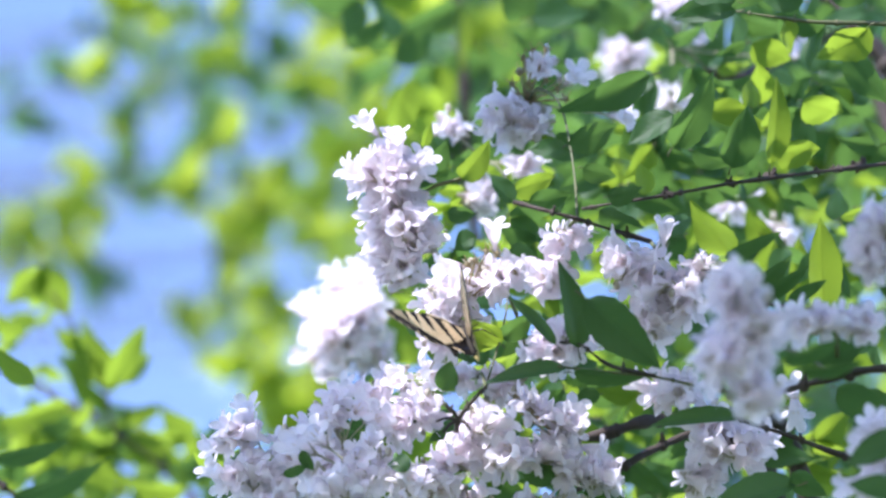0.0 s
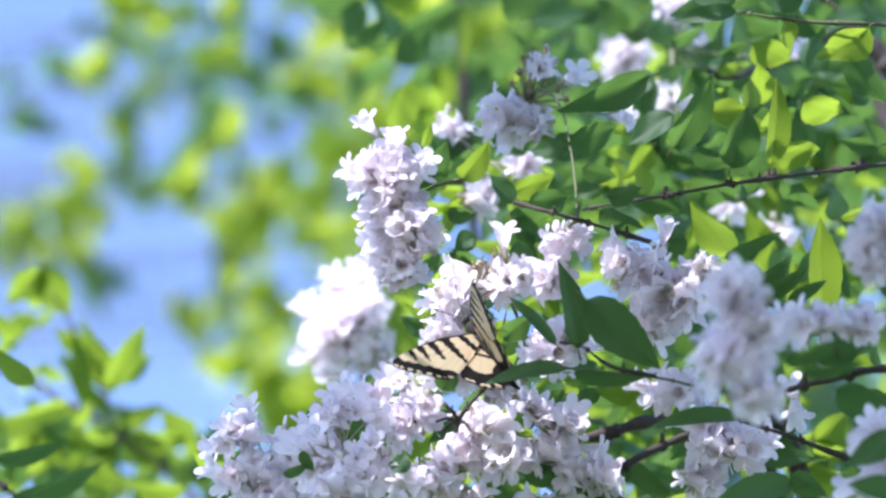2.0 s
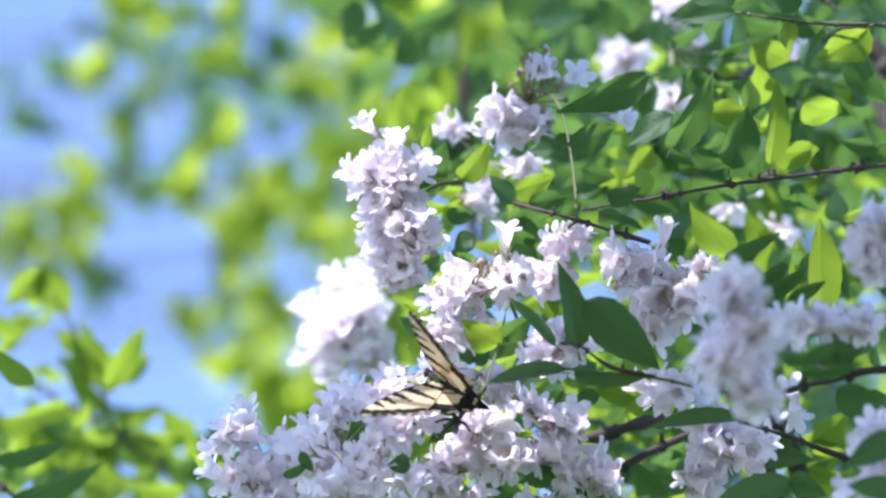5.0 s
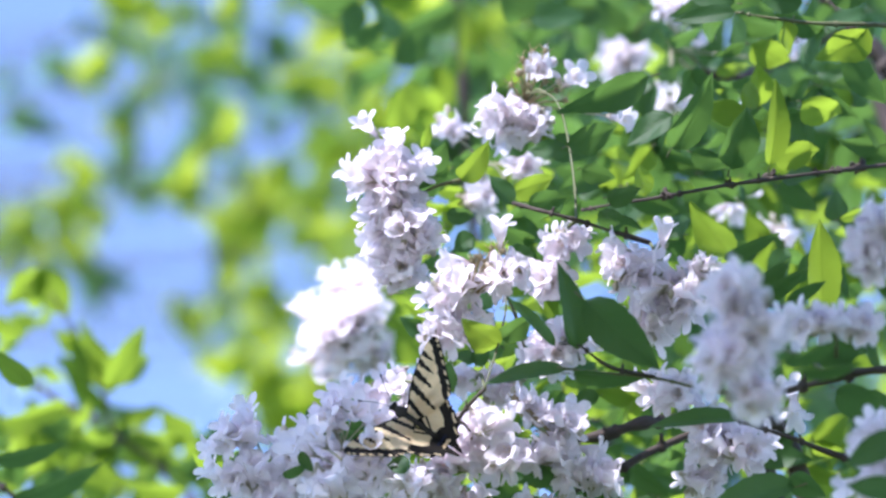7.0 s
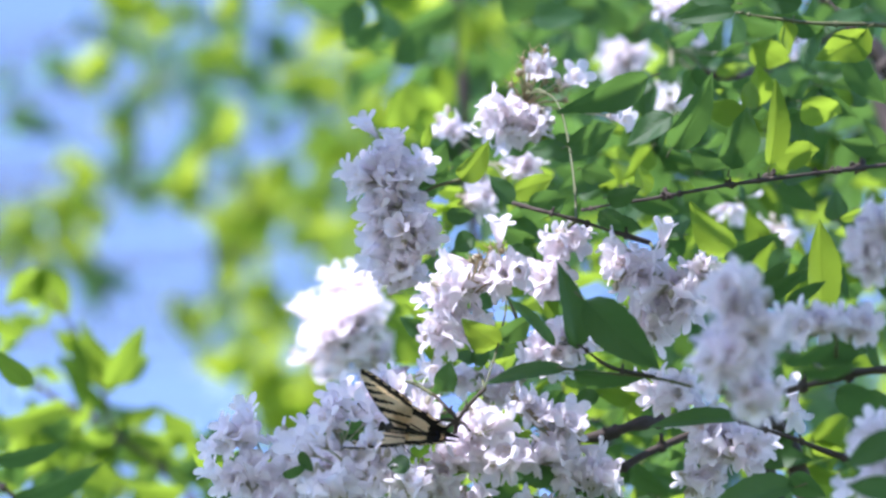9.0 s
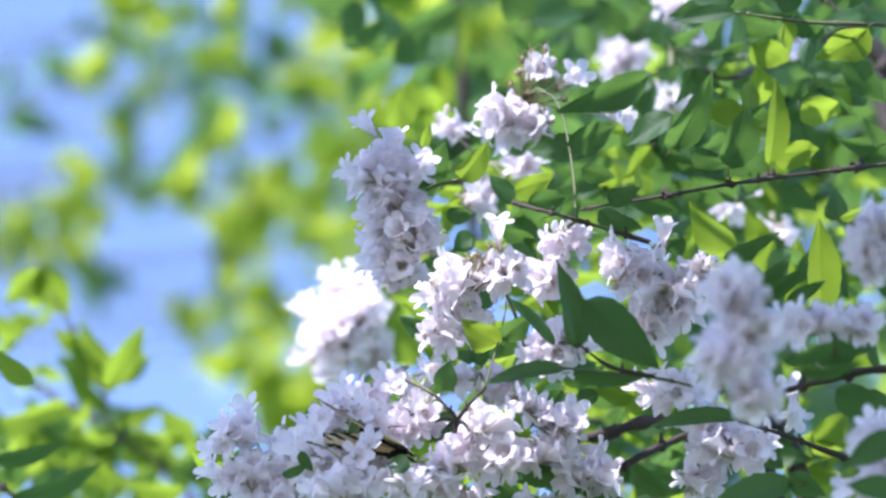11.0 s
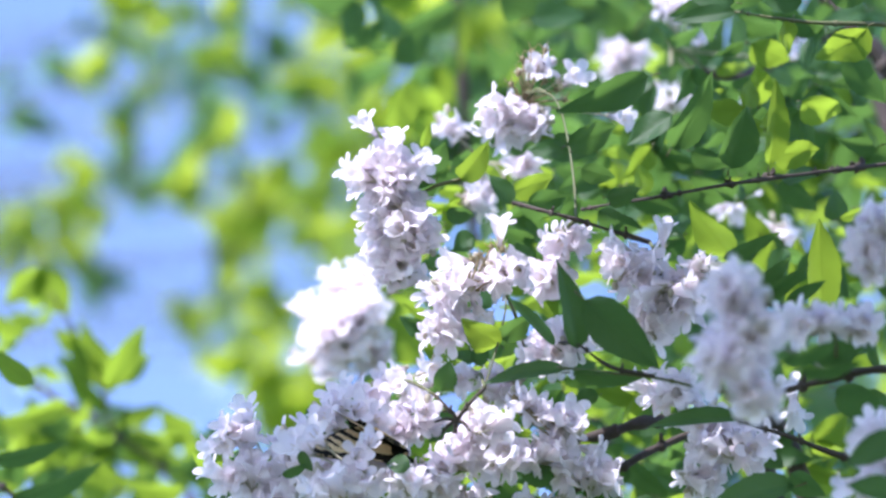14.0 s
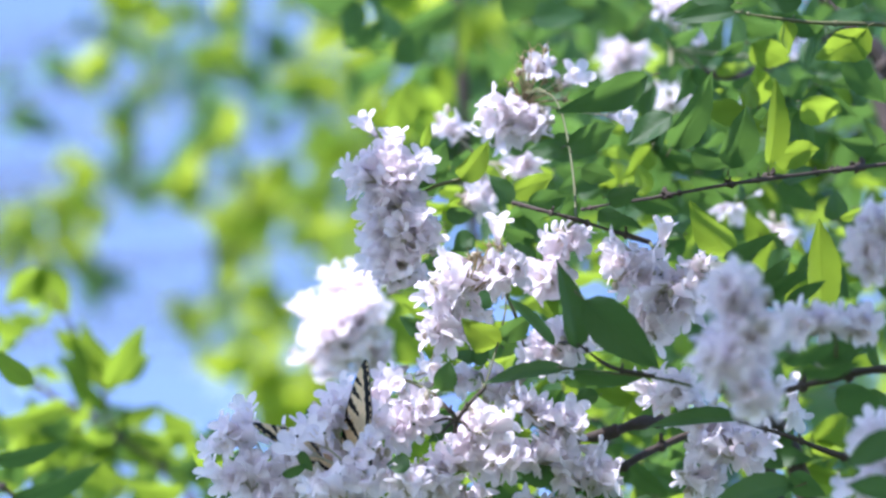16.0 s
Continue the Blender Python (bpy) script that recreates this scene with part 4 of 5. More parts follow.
def hind_ink(x, y, gap, k, s):
    v = band(x - 4.6 + .08 * y, 3.0) if y > -24 else 0
    v = max(v, band(x - 14 - .38 * y, .9) if -17 < y < 3 else 0)
    edge = band(gap, 8.4)
    spots = (k * 6.5) % 1.0
    if .6 < gap < 2.2 and .25 < spots < .75 and y > -22:
        edge = 0.0
    v = max(v, edge)
    if x > 16 and y < -21:
        v = 1.0
    ang = math.atan2(y, x)
    for a in (-.9, -.65, -.4, -.2, -.05):
        v = max(v, .44 * band((ang - a) * math.hypot(x, y), .32))
    return v, (.18 if 3.4 < gap < 4.6 and .35 < spots < .62 and y < -14 else 0.0)


def swallowtail():
    fly = tagged(new("butterfly"), "yellow swallowtail butterfly with black tiger stripes feeding on blossoms", "butterfly")
    h = Heap()
    h.ball((0, 3 * MM, 0), 3.0 * MM, (1, 1.7, 1), 0, 14, 10)
    h.ball((0, 9.2 * MM, .2 * MM), 1.8 * MM, (1.1, 1, 1), 0, 10, 8)
    part("thorax", h.mesh("thorax", [FUR]), fly, None, "black furry thorax and head")
    h = Heap()
    pts = [Vector((0, (-1 - 2.2 * i) * MM, (-.02 * i * i) * MM)) for i in range(11)]
    h.tube(pts, [r * MM for r in (2.0, 2.4, 2.5, 2.45, 2.3, 2.15, 2.0, 1.75, 1.45, 1.0, .4)], 12, 0)
    part("abdomen", h.mesh("abdomen", [YELLOW_FUR]), fly, None, "yellow abdomen")
    h = Heap()
    h.tube([p + Vector((0, 0, 1.1 * MM)) for p in pts[:10]], [1.7 * MM] * 9 + [.5 * MM], 8, 0)
    part("back_stripe", h.mesh("back_stripe", [FUR]), fly, None, "black stripe along the back")
    for s in (-1, 1):
        h = Heap()
        h.ball((s * 1.5 * MM, 9.7 * MM, .5 * MM), 1.0 * MM, (1, 1, 1), 0, 10, 8)
        part("eye", h.mesh("eye", [CHITIN]), fly)
        h = Heap()
        h.tube(curve_points([Vector((s * .7, 10.5, .8)) * MM, Vector((s * 4, 17, 3)) * MM, Vector((s * 8, 24, 3.5)) * MM], 6), [.16 * MM] * 11 + [.45 * MM, .5 * MM], 5, 0)
        part("antenna", h.mesh("antenna", [CHITIN]), fly)
        for k, (y, out, back) in enumerate(((6, 7, 5), (3, 9, 0), (0, 9, -6))):
            h = Heap()
            h.tube([Vector((s * 1.5, y, -2)) * MM, Vector((s * out * .7, y + back * .4, -3.5)) * MM, Vector((s * out, y + back, -10)) * MM], [.45 * MM, .35 * MM, .15 * MM], 5, 0)
            part("leg", h.mesh("leg", [CHITIN]), fly)
    h = Heap()
    h.tube(curve_points([Vector((0, 10.5, -.8)) * MM, Vector((0, 13, -5)) * MM, Vector((0, 14, -11)) * MM], 6), [.25 * MM] * 13, 5, 0)
    part("proboscis", h.mesh("proboscis", [CHITIN]), fly)
    wings = {}
    for s, key in ((-1, "l"), (1, "r")):
        wings["f" + key] = part("forewing", wing_mesh("forewing", FORE, (1.5, .5), 5, 11, fore_ink, s), fly, None, "yellow forewing with black stripes and margin")
        wings["h" + key] = part("hindwing", wing_mesh("hindwing", HIND, (2, -3), 3, 20, hind_ink, s, -.6), fly, None, "yellow hindwing with black scalloped margin and tail")
    return fly, wings


ground()
trees()
PARTS = beauty_bush()
leafy_shrub()
BUTTERFLY, WINGS = swallowtail()


def motions():
    def fly(x, y, d, rx, ry, rz):
        return Matrix.Translation(spot(x, y, d)) @ pose(0, 0, 0, rx, ry, rz)

    def hinge(lift, sweep):
        return pose(0, 0, 0, 0, lift, 0) @ pose(0, 0, 0, 0, 0, sweep)

    walk(BUTTERFLY, [
        (0.0, fly(824, 588, -0.045, 74.5, -25.9, -36.8)),
        (0.1, fly(850, 597, -0.045, 81.1, -27.9, -33.6)),
        (0.2, fly(875, 606, -0.045, 87.7, -29.9, -30.4)),
        (0.3, fly(875, 606, -0.045, 87.7, -29.9, -30.4)),
        (0.4, fly(839, 586, -0.045, 89.4, -36.6, -42.0)),
        (0.5, fly(803, 567, -0.045, 91.2, -43.3, -53.6)),
        (0.6, fly(789, 596, -0.045, 89.6, -34.9, -48.1)),
        (0.7, fly(790, 610, -0.045, 112.0, -26.4, -58.9)),
        (0.8, fly(803, 620, -0.045, 115.5, -28.8, -52.1)),
        (0.9, fly(841, 619, -0.045, 111.6, -27.3, -44.0)),
        (1.0, fly(852, 590, -0.045, 114.0, -21.8, -41.7)),
        (1.1, fly(843, 590, -0.045, 112.7, -20.9, -43.7)),
        (1.3, fly(833, 594, -0.045, 113.1, -34.1, -52.0)),
        (1.5, fly(842, 596, -0.045, 110.2, -25.6, -46.9)),
        (1.7, fly(828, 601, -0.045, 106.5, -28.9, -50.6)),
        (2.0, fly(843, 594, -0.045, 110.5, -25.3, -47.7)),
        (2.2, fly(841, 608, -0.045, 108.5, -27.9, -48.2)),
        (2.5, fly(842, 601, -0.045, 110.5, -28.6, -48.0)),
        (2.8, fly(845, 583, -0.045, 101.3, -24.7, -46.7)),
        (3.0, fly(839, 587, -0.045, 103.2, -28.7, -46.3)),
        (3.3, fly(842, 609, -0.045, 112.1, -31.9, -50.4)),
        (3.5, fly(802, 585, -0.045, 106.4, -33.1, -52.6)),
        (3.7, fly(815, 602, -0.045, 115.7, -37.9, -56.4)),
        (3.8, fly(822, 610, -0.045, 120.3, -40.2, -58.2)),
        (3.9, fly(832, 623, -0.045, 127.3, -43.8, -61.0)),
        (4.0, fly(832, 623, -0.045, 127.3, -43.8, -61.0)),
        (4.1, fly(824, 627, -0.045, 126.0, -41.0, -70.2)),
        (4.2, fly(816, 630, -0.045, 124.7, -38.1, -79.3)),
        (6.3, fly(752, 742, -0.040, 87.9, -48.8, -33.0)),
        (6.5, fly(745, 742, -0.040, 89.7, -50.4, -34.6)),
        (6.7, fly(731, 741, -0.040, 92.1, -49.0, -26.0)),
        (7.0, fly(722, 738, -0.040, 91.7, -47.1, -19.8)),
        (7.3, fly(721, 736, -0.040, 89.7, -45.5, -16.1)),
        (7.6, fly(721, 745, -0.040, 86.0, -56.2, -19.2)),
        (7.9, fly(710, 749, -0.040, 133.3, -58.5, -72.3)),
        (8.0, fly(703, 749, -0.040, 99.6, -53.8, -31.5)),
        (8.1, fly(700, 750, -0.040, 87.7, -53.9, -17.1)),
        (8.2, fly(698, 751, -0.030, 81.9, -54.8, -10.2)),
        (8.5, fly(697, 756, -0.030, 89.5, -66.5, -18.9)),
        (8.8, fly(697, 759, -0.030, 104.7, -66.7, -40.7)),
        (9.0, fly(706, 761, -0.030, 103.4, -66.9, -41.3)),
        (9.2, fly(698, 763, -0.030, 126.8, -66.6, -68.2)),
        (11.3, fly(668, 766, -0.016, 106.5, -49.5, -51.5)),
        (11.4, fly(668, 760, -0.016, 96.4, -59.0, -42.8)),
        (11.5, fly(670, 758, -0.016, 92.6, -61.8, -37.8)),
        (11.6, fly(669, 759, -0.016, 93.4, -54.2, -30.9)),
        (11.7, fly(672, 757, -0.016, 96.7, -52.2, -31.7)),
        (11.8, fly(673, 756, -0.016, 102.4, -50.6, -34.0)),
        (11.9, fly(674, 756, -0.016, 107.8, -45.6, -34.5)),
        (12.0, fly(675, 757, -0.016, 112.6, -40.2, -34.6)),
        (12.1, fly(677, 754, -0.016, 112.4, -40.6, -34.7)),
        (12.2, fly(677, 753, -0.016, 112.3, -37.6, -32.9)),
        (12.3, fly(675, 753, -0.016, 111.6, -40.4, -34.5)),
        (12.4, fly(675, 753, -0.016, 112.1, -42.9, -36.4)),
        (12.5, fly(673, 755, -0.016, 112.9, -40.2, -34.2)),
        (12.6, fly(671, 755, -0.016, 112.2, -45.5, -37.6)),
        (12.7, fly(671, 756, -0.016, 113.4, -45.3, -37.9)),
        (12.8, fly(669, 757, -0.016, 116.7, -43.8, -40.8)),
        (12.9, fly(665, 759, -0.016, 127.4, -39.5, -52.0)),
        (13.0, fly(662, 758, -0.016, 127.9, -39.1, -50.1)),
        (13.1, fly(658, 756, -0.016, 130.8, -39.2, -53.0)),
        (13.2, fly(659, 752, -0.016, 120.9, -54.6, -45.3)),
        (13.3, fly(649, 756, -0.016, 111.0, -52.9, -25.6)),
        (13.4, fly(647, 757, -0.016, 108.1, -57.2, -22.3)),
        (13.5, fly(641, 760, -0.016, 105.6, -55.5, -16.0)),
        (13.6, fly(641, 758, -0.016, 105.5, -59.6, -17.6)),
        (13.7, fly(643, 757, -0.016, 106.9, -60.9, -19.3)),
        (13.8, fly(643, 755, -0.016, 108.7, -62.6, -22.7)),
        (13.9, fly(641, 759, -0.016, 129.3, -44.9, -36.7)),
        (14.0, fly(643, 756, -0.016, 130.7, -49.3, -44.6)),
        (14.1, fly(643, 757, -0.016, 133.8, -43.2, -44.3)),
        (14.2, fly(647, 753, -0.016, 123.2, -56.2, -38.1)),
        (14.3, fly(647, 753, -0.016, 115.9, -57.6, -29.1)),
        (14.4, fly(647, 753, -0.016, 111.5, -57.4, -23.5)),
        (14.5, fly(614, 759, -0.014, 107.7, -43.6, -16.9)),
        (14.6, fly(608, 742, 0.002, 90.5, -43.7, -15.3)),
        (14.7, fly(594, 762, 0.002, 92.5, -43.3, -20.9)),
        (14.8, fly(590, 781, 0.002, 88.3, -42.2, -15.5)),
        (14.9, fly(574, 772, 0.002, 85.6, -37.6, -10.5)),
        (15.0, fly(565, 738, 0.002, 91.6, -51.6, -28.6)),
        (15.1, fly(569, 777, -0.002, 88.4, -39.6, -16.4)),
        (15.2, fly(603, 798, -0.016, 78.9, -28.0, -11.7)),
        (15.3, fly(604, 799, -0.016, 78.8, -26.8, -9.1)),
        (15.5, fly(604, 800, -0.016, 78.5, -26.5, -7.5)),
        (15.7, fly(604, 800, -0.016, 78.4, -26.4, -7.0)),
        (15.8, fly(604, 800, -0.016, 78.4, -26.4, -6.9)),
        (16.0, fly(604, 800, -0.016, 78.4, -26.3, -6.8)),
    ])
    walk(WINGS["fl"], [
        (0.0, hinge(79, 58)), (0.1, hinge(67, 56)), (0.2, hinge(56, 54)), (0.3, hinge(56, 54)), (0.4, hinge(70, 56)), (0.5, hinge(84, 58)),
        (0.6, hinge(79, 50)), (0.7, hinge(86, 46)), (0.8, hinge(79, 40)), (0.9, hinge(67, 40)), (1.0, hinge(66, 43)), (1.1, hinge(70, 45)),
        (1.3, hinge(71, 46)), (1.5, hinge(70, 41)), (1.7, hinge(77, 40)), (2.0, hinge(71, 41)), (2.2, hinge(67, 40)), (2.5, hinge(68, 40)),
        (2.8, hinge(69, 42)), (3.0, hinge(68, 41)), (3.3, hinge(67, 43)), (3.5, hinge(69, 46)), (3.7, hinge(66, 46)), (3.8, hinge(64, 46)),
        (3.9, hinge(61, 45)), (4.0, hinge(61, 45)), (4.1, hinge(61, 52)), (4.2, hinge(60, 58)), (4.5, hinge(83, 43)), (4.8, hinge(86, 44)),
        (5.1, hinge(71, 44)), (5.5, hinge(77, 45)), (5.9, hinge(65, 45)), (6.3, hinge(64, 46)), (6.5, hinge(64, 46)), (6.7, hinge(55, 46)),
        (7.0, hinge(48, 46)), (7.3, hinge(45, 46)), (7.6, hinge(55, 45)), (7.9, hinge(80, 44)), (8.0, hinge(61, 44)), (8.1, hinge(55, 43)),
        (8.2, hinge(51, 43)), (8.5, hinge(55, 42)), (8.8, hinge(63, 42)), (9.0, hinge(63, 42)), (9.2, hinge(70, 42)), (9.5, hinge(70, 40)),
        (9.9, hinge(76, 37)), (10.3, hinge(72, 34)), (10.8, hinge(79, 31)), (11.3, hinge(72, 50)), (11.4, hinge(60, 50)), (11.5, hinge(56, 50)),
        (11.6, hinge(55, 47)), (11.7, hinge(57, 43)), (11.8, hinge(58, 40)), (11.9, hinge(60, 35)), (12.0, hinge(61, 32)), (12.1, hinge(61, 32)),
        (12.2, hinge(59, 32)), (12.3, hinge(59, 32)), (12.4, hinge(61, 32)), (12.5, hinge(61, 32)), (12.6, hinge(61, 32)), (12.7, hinge(61, 32)),
        (12.8, hinge(63, 32)), (12.9, hinge(76, 31)), (13.0, hinge(75, 31)), (13.1, hinge(79, 31)), (13.2, hinge(68, 31)), (13.3, hinge(59, 31)),
        (13.4, hinge(55, 31)), (13.5, hinge(51, 31)), (13.6, hinge(51, 31)), (13.7, hinge(53, 31)), (13.8, hinge(53, 31)), (13.9, hinge(69, 30)),
        (14.0, hinge(71, 30)), (14.1, hinge(73, 30)), (14.2, hinge(63, 30)), (14.3, hinge(57, 30)), (14.4, hinge(55, 30)), (14.5, hinge(64, 41)),
        (14.6, hinge(56, 44)), (14.7, hinge(55, 49)), (14.8, hinge(50, 54)), (14.9, hinge(49, 54)), (15.0, hinge(61, 46)), (15.1, hinge(55, 49)),
        (15.2, hinge(58, 35)), (15.3, hinge(55, 33)), (15.5, hinge(54, 33)), (15.7, hinge(53, 33)), (15.8, hinge(53, 33)), (16.0, hinge(53, 33)),
    ])
    walk(WINGS["hl"], [
        (0.0, hinge(79, 14)), (0.1, hinge(67, 12)), (0.2, hinge(56, 10)), (0.3, hinge(56, 10)), (0.4, hinge(70, 12)), (0.5, hinge(84, 14)),
        (0.6, hinge(79, 38)), (0.7, hinge(86, 38)), (0.8, hinge(79, 38)), (0.9, hinge(67, 38)), (1.0, hinge(66, 38)), (1.1, hinge(70, 38)),
        (1.3, hinge(71, 38)), (1.5, hinge(70, 38)), (1.7, hinge(77, 38)), (2.0, hinge(71, 38)), (2.2, hinge(67, 38)), (2.5, hinge(68, 38)),
        (2.8, hinge(69, 38)), (3.0, hinge(68, 38)), (3.3, hinge(67, 38)), (3.5, hinge(69, 29)), (3.7, hinge(66, 25)), (3.8, hinge(64, 23)),
        (3.9, hinge(61, 20)), (4.0, hinge(61, 20)), (4.1, hinge(61, 22)), (4.2, hinge(60, 24)), (4.5, hinge(83, 37)), (4.8, hinge(86, 37)),
        (5.1, hinge(71, 36)), (5.5, hinge(77, 36)), (5.9, hinge(65, 35)), (6.3, hinge(64, 34)), (6.5, hinge(64, 34)), (6.7, hinge(55, 34)),
        (7.0, hinge(48, 34)), (7.3, hinge(45, 33)), (7.6, hinge(55, 33)), (7.9, hinge(80, 33)), (8.0, hinge(61, 32)), (8.1, hinge(55, 32)),
        (8.2, hinge(51, 32)), (8.5, hinge(55, 32)), (8.8, hinge(63, 32)), (9.0, hinge(63, 32)), (9.2, hinge(70, 32)), (9.5, hinge(70, 30)),
        (9.9, hinge(76, 28)), (10.3, hinge(72, 26)), (10.8, hinge(79, 23)), (11.3, hinge(72, 30)), (11.4, hinge(60, 30)), (11.5, hinge(56, 30)),
        (11.6, hinge(55, 27)), (11.7, hinge(57, 23)), (11.8, hinge(58, 20)), (11.9, hinge(60, 17)), (12.0, hinge(61, 13)), (12.1, hinge(61, 12)),
        (12.2, hinge(59, 12)), (12.3, hinge(59, 12)), (12.4, hinge(61, 12)), (12.5, hinge(61, 12)), (12.6, hinge(61, 12)), (12.7, hinge(61, 12)),
        (12.8, hinge(63, 12)), (12.9, hinge(76, 15)), (13.0, hinge(75, 17)), (13.1, hinge(79, 20)), (13.2, hinge(68, 22)), (13.3, hinge(59, 25)),
        (13.4, hinge(55, 25)), (13.5, hinge(51, 25)), (13.6, hinge(51, 25)), (13.7, hinge(53, 24)), (13.8, hinge(53, 24)), (13.9, hinge(69, 24)),
        (14.0, hinge(71, 24)), (14.1, hinge(73, 24)), (14.2, hinge(63, 24)), (14.3, hinge(57, 24)), (14.4, hinge(55, 24)), (14.5, hinge(64, 16)),
        (14.6, hinge(56, 15)), (14.7, hinge(55, 15)), (14.8, hinge(50, 15)), (14.9, hinge(49, 15)), (15.0, hinge(61, 14)), (15.1, hinge(55, 14)),
        (15.2, hinge(58, 14)), (15.3, hinge(55, 14)), (15.5, hinge(54, 14)), (15.7, hinge(53, 14)), (15.8, hinge(53, 13)), (16.0, hinge(53, 13)),
    ])
    walk(WINGS["fr"], [
        (0.0, hinge(-55, -58)), (0.1, hinge(-65, -56)), (0.2, hinge(-75, -54)), (0.3, hinge(-75, -54)), (0.4, hinge(-70, -56)),
        (0.5, hinge(-65, -58)), (0.6, hinge(-59, -50)), (0.7, hinge(-64, -46)), (0.8, hinge(-64, -40)), (0.9, hinge(-49, -40)),
        (1.0, hinge(-38, -43)), (1.1, hinge(-45, -45)), (1.3, hinge(-62, -46)), (1.5, hinge(-55, -41)), (1.7, hinge(-64, -40)),
        (2.0, hinge(-52, -41)), (2.2, hinge(-58, -40)), (2.5, hinge(-47, -40)), (2.8, hinge(-52, -42)), (3.0, hinge(-59, -41)),
        (3.3, hinge(-48, -43)), (3.5, hinge(-51, -46)), (3.7, hinge(-55, -46)), (3.8, hinge(-57, -46)), (3.9, hinge(-60, -45)),
        (4.0, hinge(-60, -45)), (4.1, hinge(-58, -52)), (4.2, hinge(-57, -58)), (4.5, hinge(-49, -43)), (4.8, hinge(-61, -44)),
        (5.1, hinge(-45, -44)), (5.5, hinge(-60, -45)), (5.9, hinge(-48, -45)), (6.3, hinge(-55, -46)), (6.5, hinge(-63, -46)),
        (6.7, hinge(-58, -46)), (7.0, hinge(-57, -46)), (7.3, hinge(-69, -46)), (7.6, hinge(-74, -45)), (7.9, hinge(-83, -44)),
        (8.0, hinge(-73, -44)), (8.1, hinge(-77, -43)), (8.2, hinge(-79, -43)), (8.5, hinge(-87, -42)), (8.8, hinge(-83, -42)),
        (9.0, hinge(-78, -42)), (9.2, hinge(-80, -42)), (9.5, hinge(-72, -40)), (9.9, hinge(-79, -37)), (10.3, hinge(-68, -34)),
        (10.8, hinge(-77, -31)), (11.3, hinge(-82, -50)), (11.4, hinge(-79, -50)), (11.5, hinge(-67, -50)), (11.6, hinge(-65, -47)),
        (11.7, hinge(-69, -43)), (11.8, hinge(-53, -40)), (11.9, hinge(-46, -35)), (12.0, hinge(-48, -32)), (12.1, hinge(-45, -32)),
        (12.2, hinge(-44, -32)), (12.3, hinge(-59, -32)), (12.4, hinge(-58, -32)), (12.5, hinge(-56, -32)), (12.6, hinge(-63, -32)),
        (12.7, hinge(-62, -32)), (12.8, hinge(-69, -32)), (12.9, hinge(-74, -31)), (13.0, hinge(-76, -31)), (13.1, hinge(-81, -31)),
        (13.2, hinge(-76, -31)), (13.3, hinge(-62, -31)), (13.4, hinge(-73, -31)), (13.5, hinge(-70, -31)), (13.6, hinge(-80, -31)),
        (13.7, hinge(-80, -31)), (13.8, hinge(-87, -31)), (13.9, hinge(-88, -30)), (14.0, hinge(-87, -30)), (14.1, hinge(-88, -30)),
        (14.2, hinge(-76, -30)), (14.3, hinge(-77, -30)), (14.4, hinge(-66, -30)), (14.5, hinge(-82, -41)), (14.6, hinge(-86, -44)),
        (14.7, hinge(-86, -49)), (14.8, hinge(-81, -54)), (14.9, hinge(-79, -54)), (15.0, hinge(-86, -46)), (15.1, hinge(-76, -49)),
        (15.2, hinge(-59, -35)), (15.3, hinge(-61, -33)), (15.5, hinge(-63, -33)), (15.7, hinge(-63, -33)), (15.8, hinge(-63, -33)),
        (16.0, hinge(-63, -33)),
    ])
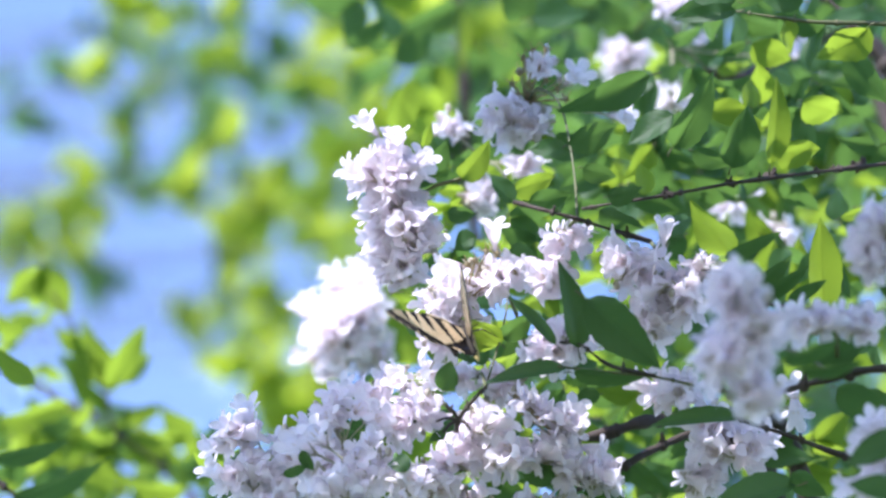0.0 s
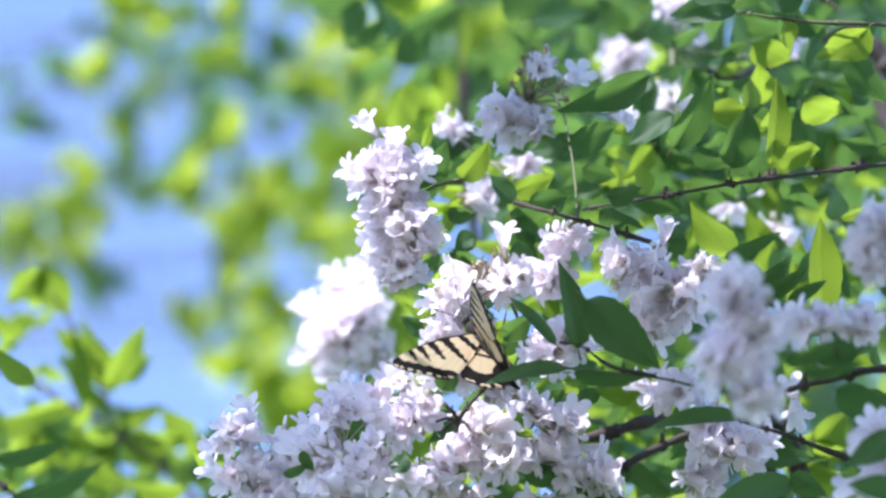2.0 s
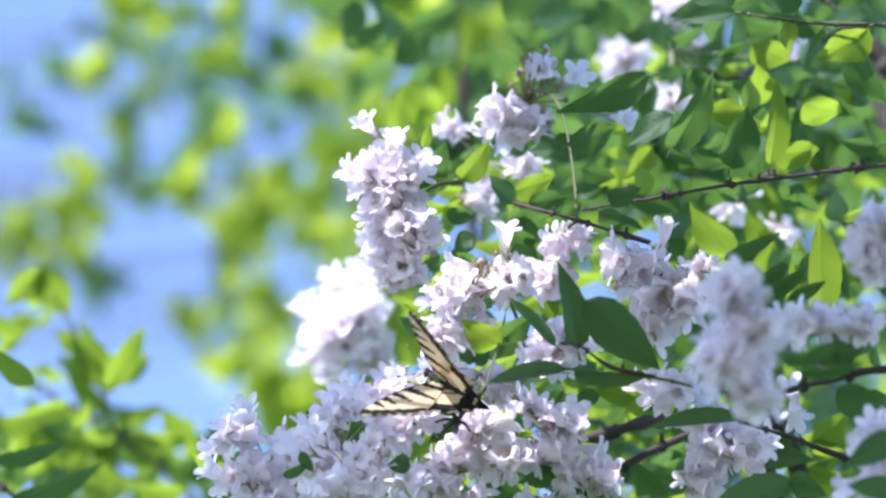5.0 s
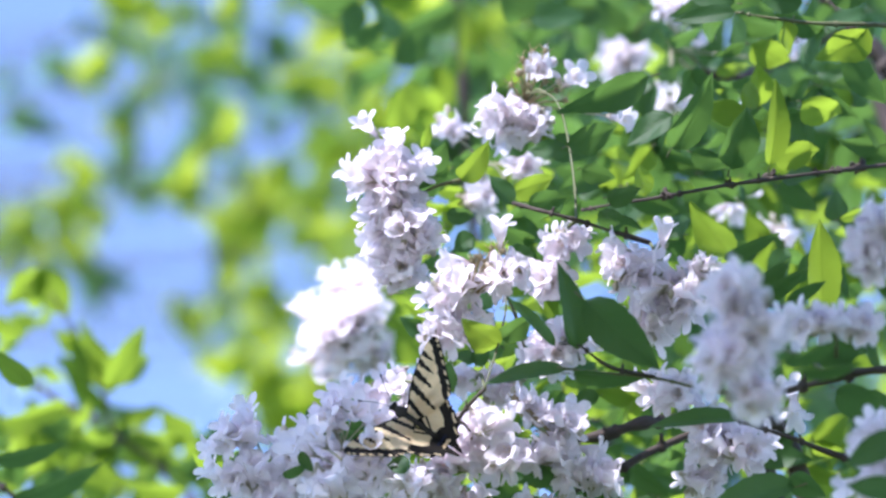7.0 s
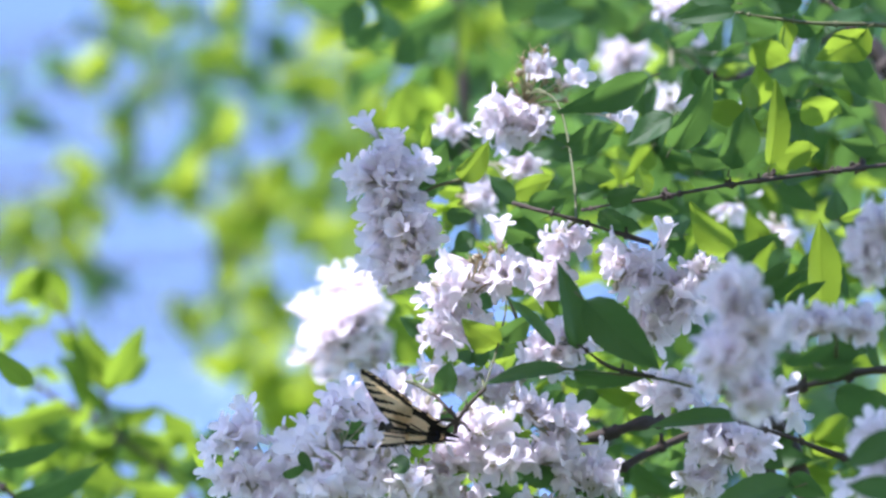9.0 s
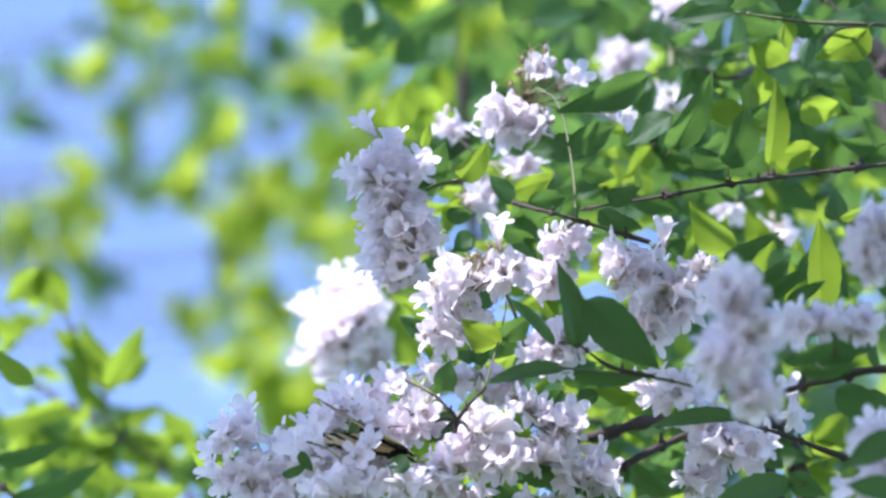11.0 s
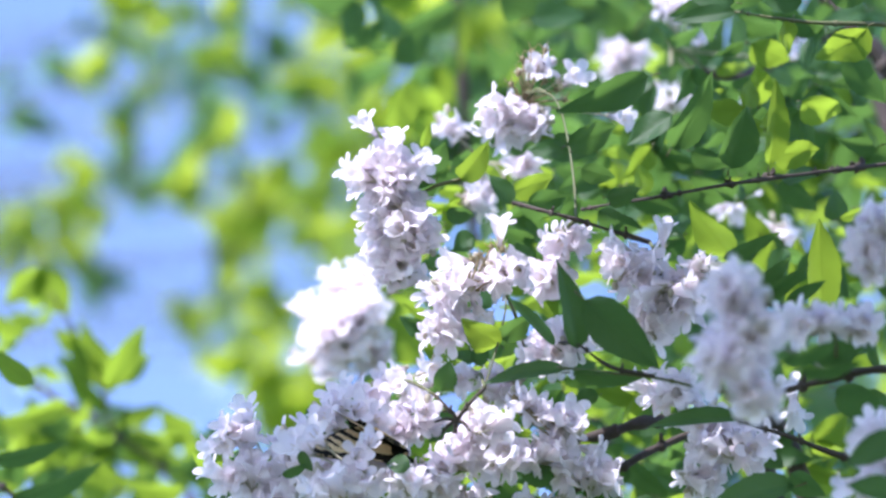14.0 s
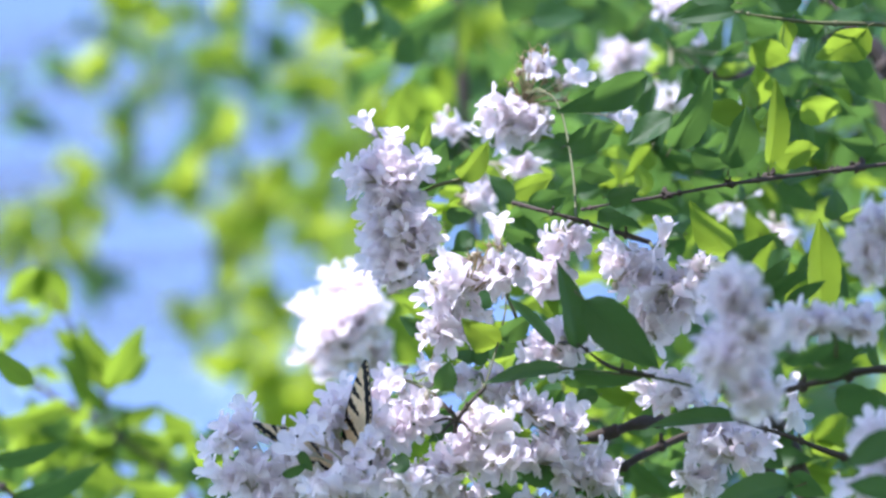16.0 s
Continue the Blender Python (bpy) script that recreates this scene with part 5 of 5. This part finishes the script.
    walk(WINGS["hr"], [
        (0.0, hinge(-55, -14)), (0.1, hinge(-65, -12)), (0.2, hinge(-75, -10)), (0.3, hinge(-75, -10)), (0.4, hinge(-70, -12)),
        (0.5, hinge(-65, -14)), (0.6, hinge(-59, -38)), (0.7, hinge(-64, -38)), (0.8, hinge(-64, -38)), (0.9, hinge(-49, -38)), (1.0, hinge(-38, -38)),
        (1.1, hinge(-45, -38)), (1.3, hinge(-62, -38)), (1.5, hinge(-55, -38)), (1.7, hinge(-64, -38)), (2.0, hinge(-52, -38)), (2.2, hinge(-58, -38)),
        (2.5, hinge(-47, -38)), (2.8, hinge(-52, -38)), (3.0, hinge(-59, -38)), (3.3, hinge(-48, -38)), (3.5, hinge(-51, -29)), (3.7, hinge(-55, -25)),
        (3.8, hinge(-57, -23)), (3.9, hinge(-60, -20)), (4.0, hinge(-60, -20)), (4.1, hinge(-58, -22)), (4.2, hinge(-57, -24)),
        (4.5, hinge(-49, -37)), (4.8, hinge(-61, -37)), (5.1, hinge(-45, -36)), (5.5, hinge(-60, -36)), (5.9, hinge(-48, -35)), (6.3, hinge(-55, -34)),
        (6.5, hinge(-63, -34)), (6.7, hinge(-58, -34)), (7.0, hinge(-57, -34)), (7.3, hinge(-69, -33)), (7.6, hinge(-74, -33)), (7.9, hinge(-83, -33)),
        (8.0, hinge(-73, -32)), (8.1, hinge(-77, -32)), (8.2, hinge(-79, -32)), (8.5, hinge(-87, -32)), (8.8, hinge(-83, -32)), (9.0, hinge(-78, -32)),
        (9.2, hinge(-80, -32)), (9.5, hinge(-72, -30)), (9.9, hinge(-79, -28)), (10.3, hinge(-68, -26)), (10.8, hinge(-77, -23)), (11.3, hinge(-82, -30)),
        (11.4, hinge(-79, -30)), (11.5, hinge(-67, -30)), (11.6, hinge(-65, -27)), (11.7, hinge(-69, -23)), (11.8, hinge(-53, -20)),
        (11.9, hinge(-46, -17)), (12.0, hinge(-48, -13)), (12.1, hinge(-45, -12)), (12.2, hinge(-44, -12)), (12.3, hinge(-59, -12)),
        (12.4, hinge(-58, -12)), (12.5, hinge(-56, -12)), (12.6, hinge(-63, -12)), (12.7, hinge(-62, -12)), (12.8, hinge(-69, -12)),
        (12.9, hinge(-74, -15)), (13.0, hinge(-76, -17)), (13.1, hinge(-81, -20)), (13.2, hinge(-76, -22)), (13.3, hinge(-62, -25)),
        (13.4, hinge(-73, -25)), (13.5, hinge(-70, -25)), (13.6, hinge(-80, -25)), (13.7, hinge(-80, -24)), (13.8, hinge(-87, -24)),
        (13.9, hinge(-88, -24)), (14.0, hinge(-87, -24)), (14.1, hinge(-88, -24)), (14.2, hinge(-76, -24)), (14.3, hinge(-77, -24)),
        (14.4, hinge(-66, -24)), (14.5, hinge(-82, -16)), (14.6, hinge(-86, -15)), (14.7, hinge(-86, -15)), (14.8, hinge(-81, -15)),
        (14.9, hinge(-79, -15)), (15.0, hinge(-86, -14)), (15.1, hinge(-76, -14)), (15.2, hinge(-59, -14)), (15.3, hinge(-61, -14)),
        (15.5, hinge(-63, -14)), (15.7, hinge(-63, -14)), (15.8, hinge(-63, -13)), (16.0, hinge(-63, -13)),
    ])

    # blossoms that give way under the butterfly and swing back
    def sway(ob, rows):
        rest = ob.matrix_basis.copy()
        walk(ob, [(t, Matrix.Translation(RIGHT * (x * UNIT) - UP * (y * UNIT)) @ rest @ pose(0, 0, 0, 0, turn, 0)) for t, x, y, turn in rows])

    sway(PARTS["mid"], [(0, -7, 9, -3), (.5, -9, 7, -4), (1, 8, 12, 4), (1.5, -1, 14, -1), (2, 3, 12, 1), (2.5, 0, 14, 0), (3, -3, 14, -2), (3.5, 3, 8, 1), (4.2, 5, 9, 2), (6.3, 6, 2, 2), (7, 0, 0, 0),
                        (8, 4, 0, 2), (8.5, 0, 0, 0), (11.5, -2, -2, -1), (12, 2, 0, 1), (13, -3, -2, -1), (14, 0, -2, 0), (16, -2, -3, -1)])
    sway(PARTS["middle"], [(0, 0, -4, 0), (4, 0, -4, 0), (6.3, 0, 4, 2), (9, 0, 6, 3), (14.3, 0, 4, 2), (14.5, 12, -6, -4), (14.8, -6, 4, 2), (15.2, 4, -3, -1), (16, 0, 0, 0)])
    # unseen overhead twigs, shifted to bring their added shade in and out
    sway(PARTS["low"], [(0, -420, -40, 0), (4.2, -420, -30, 0), (6.3, -150, -20, 0), (7.6, -170, -20, 0), (8.4, -60, 0, 0), (9.2, -20, 0, 0), (11.3, -10, 0, 0), (12.2, -60, 0, 0), (12.9, -220, -20, 0), (14.8, -400, -30, 0), (15.3, -180, -10, 0), (15.8, 0, 0, 0), (16, 0, 0, 0)])
    sway(PARTS["head"], [(0, 0, 0, 0), (3.6, 0, 0, 0), (4.2, 30, -10, 0), (6.3, 330, -60, 0), (16, 320, -60, 0)])
    sway(PARTS["spire"], [(0, -330, -60, 0), (7.8, -320, -60, 0), (8.6, -80, -10, 0), (9.2, -30, 0, 0), (11.4, -60, 0, 0), (12.2, -240, -20, 0), (13.2, -330, -50, 0), (15, -320, -40, 0), (15.8, -120, 0, 0), (16, -110, 0, 0)])


motions()
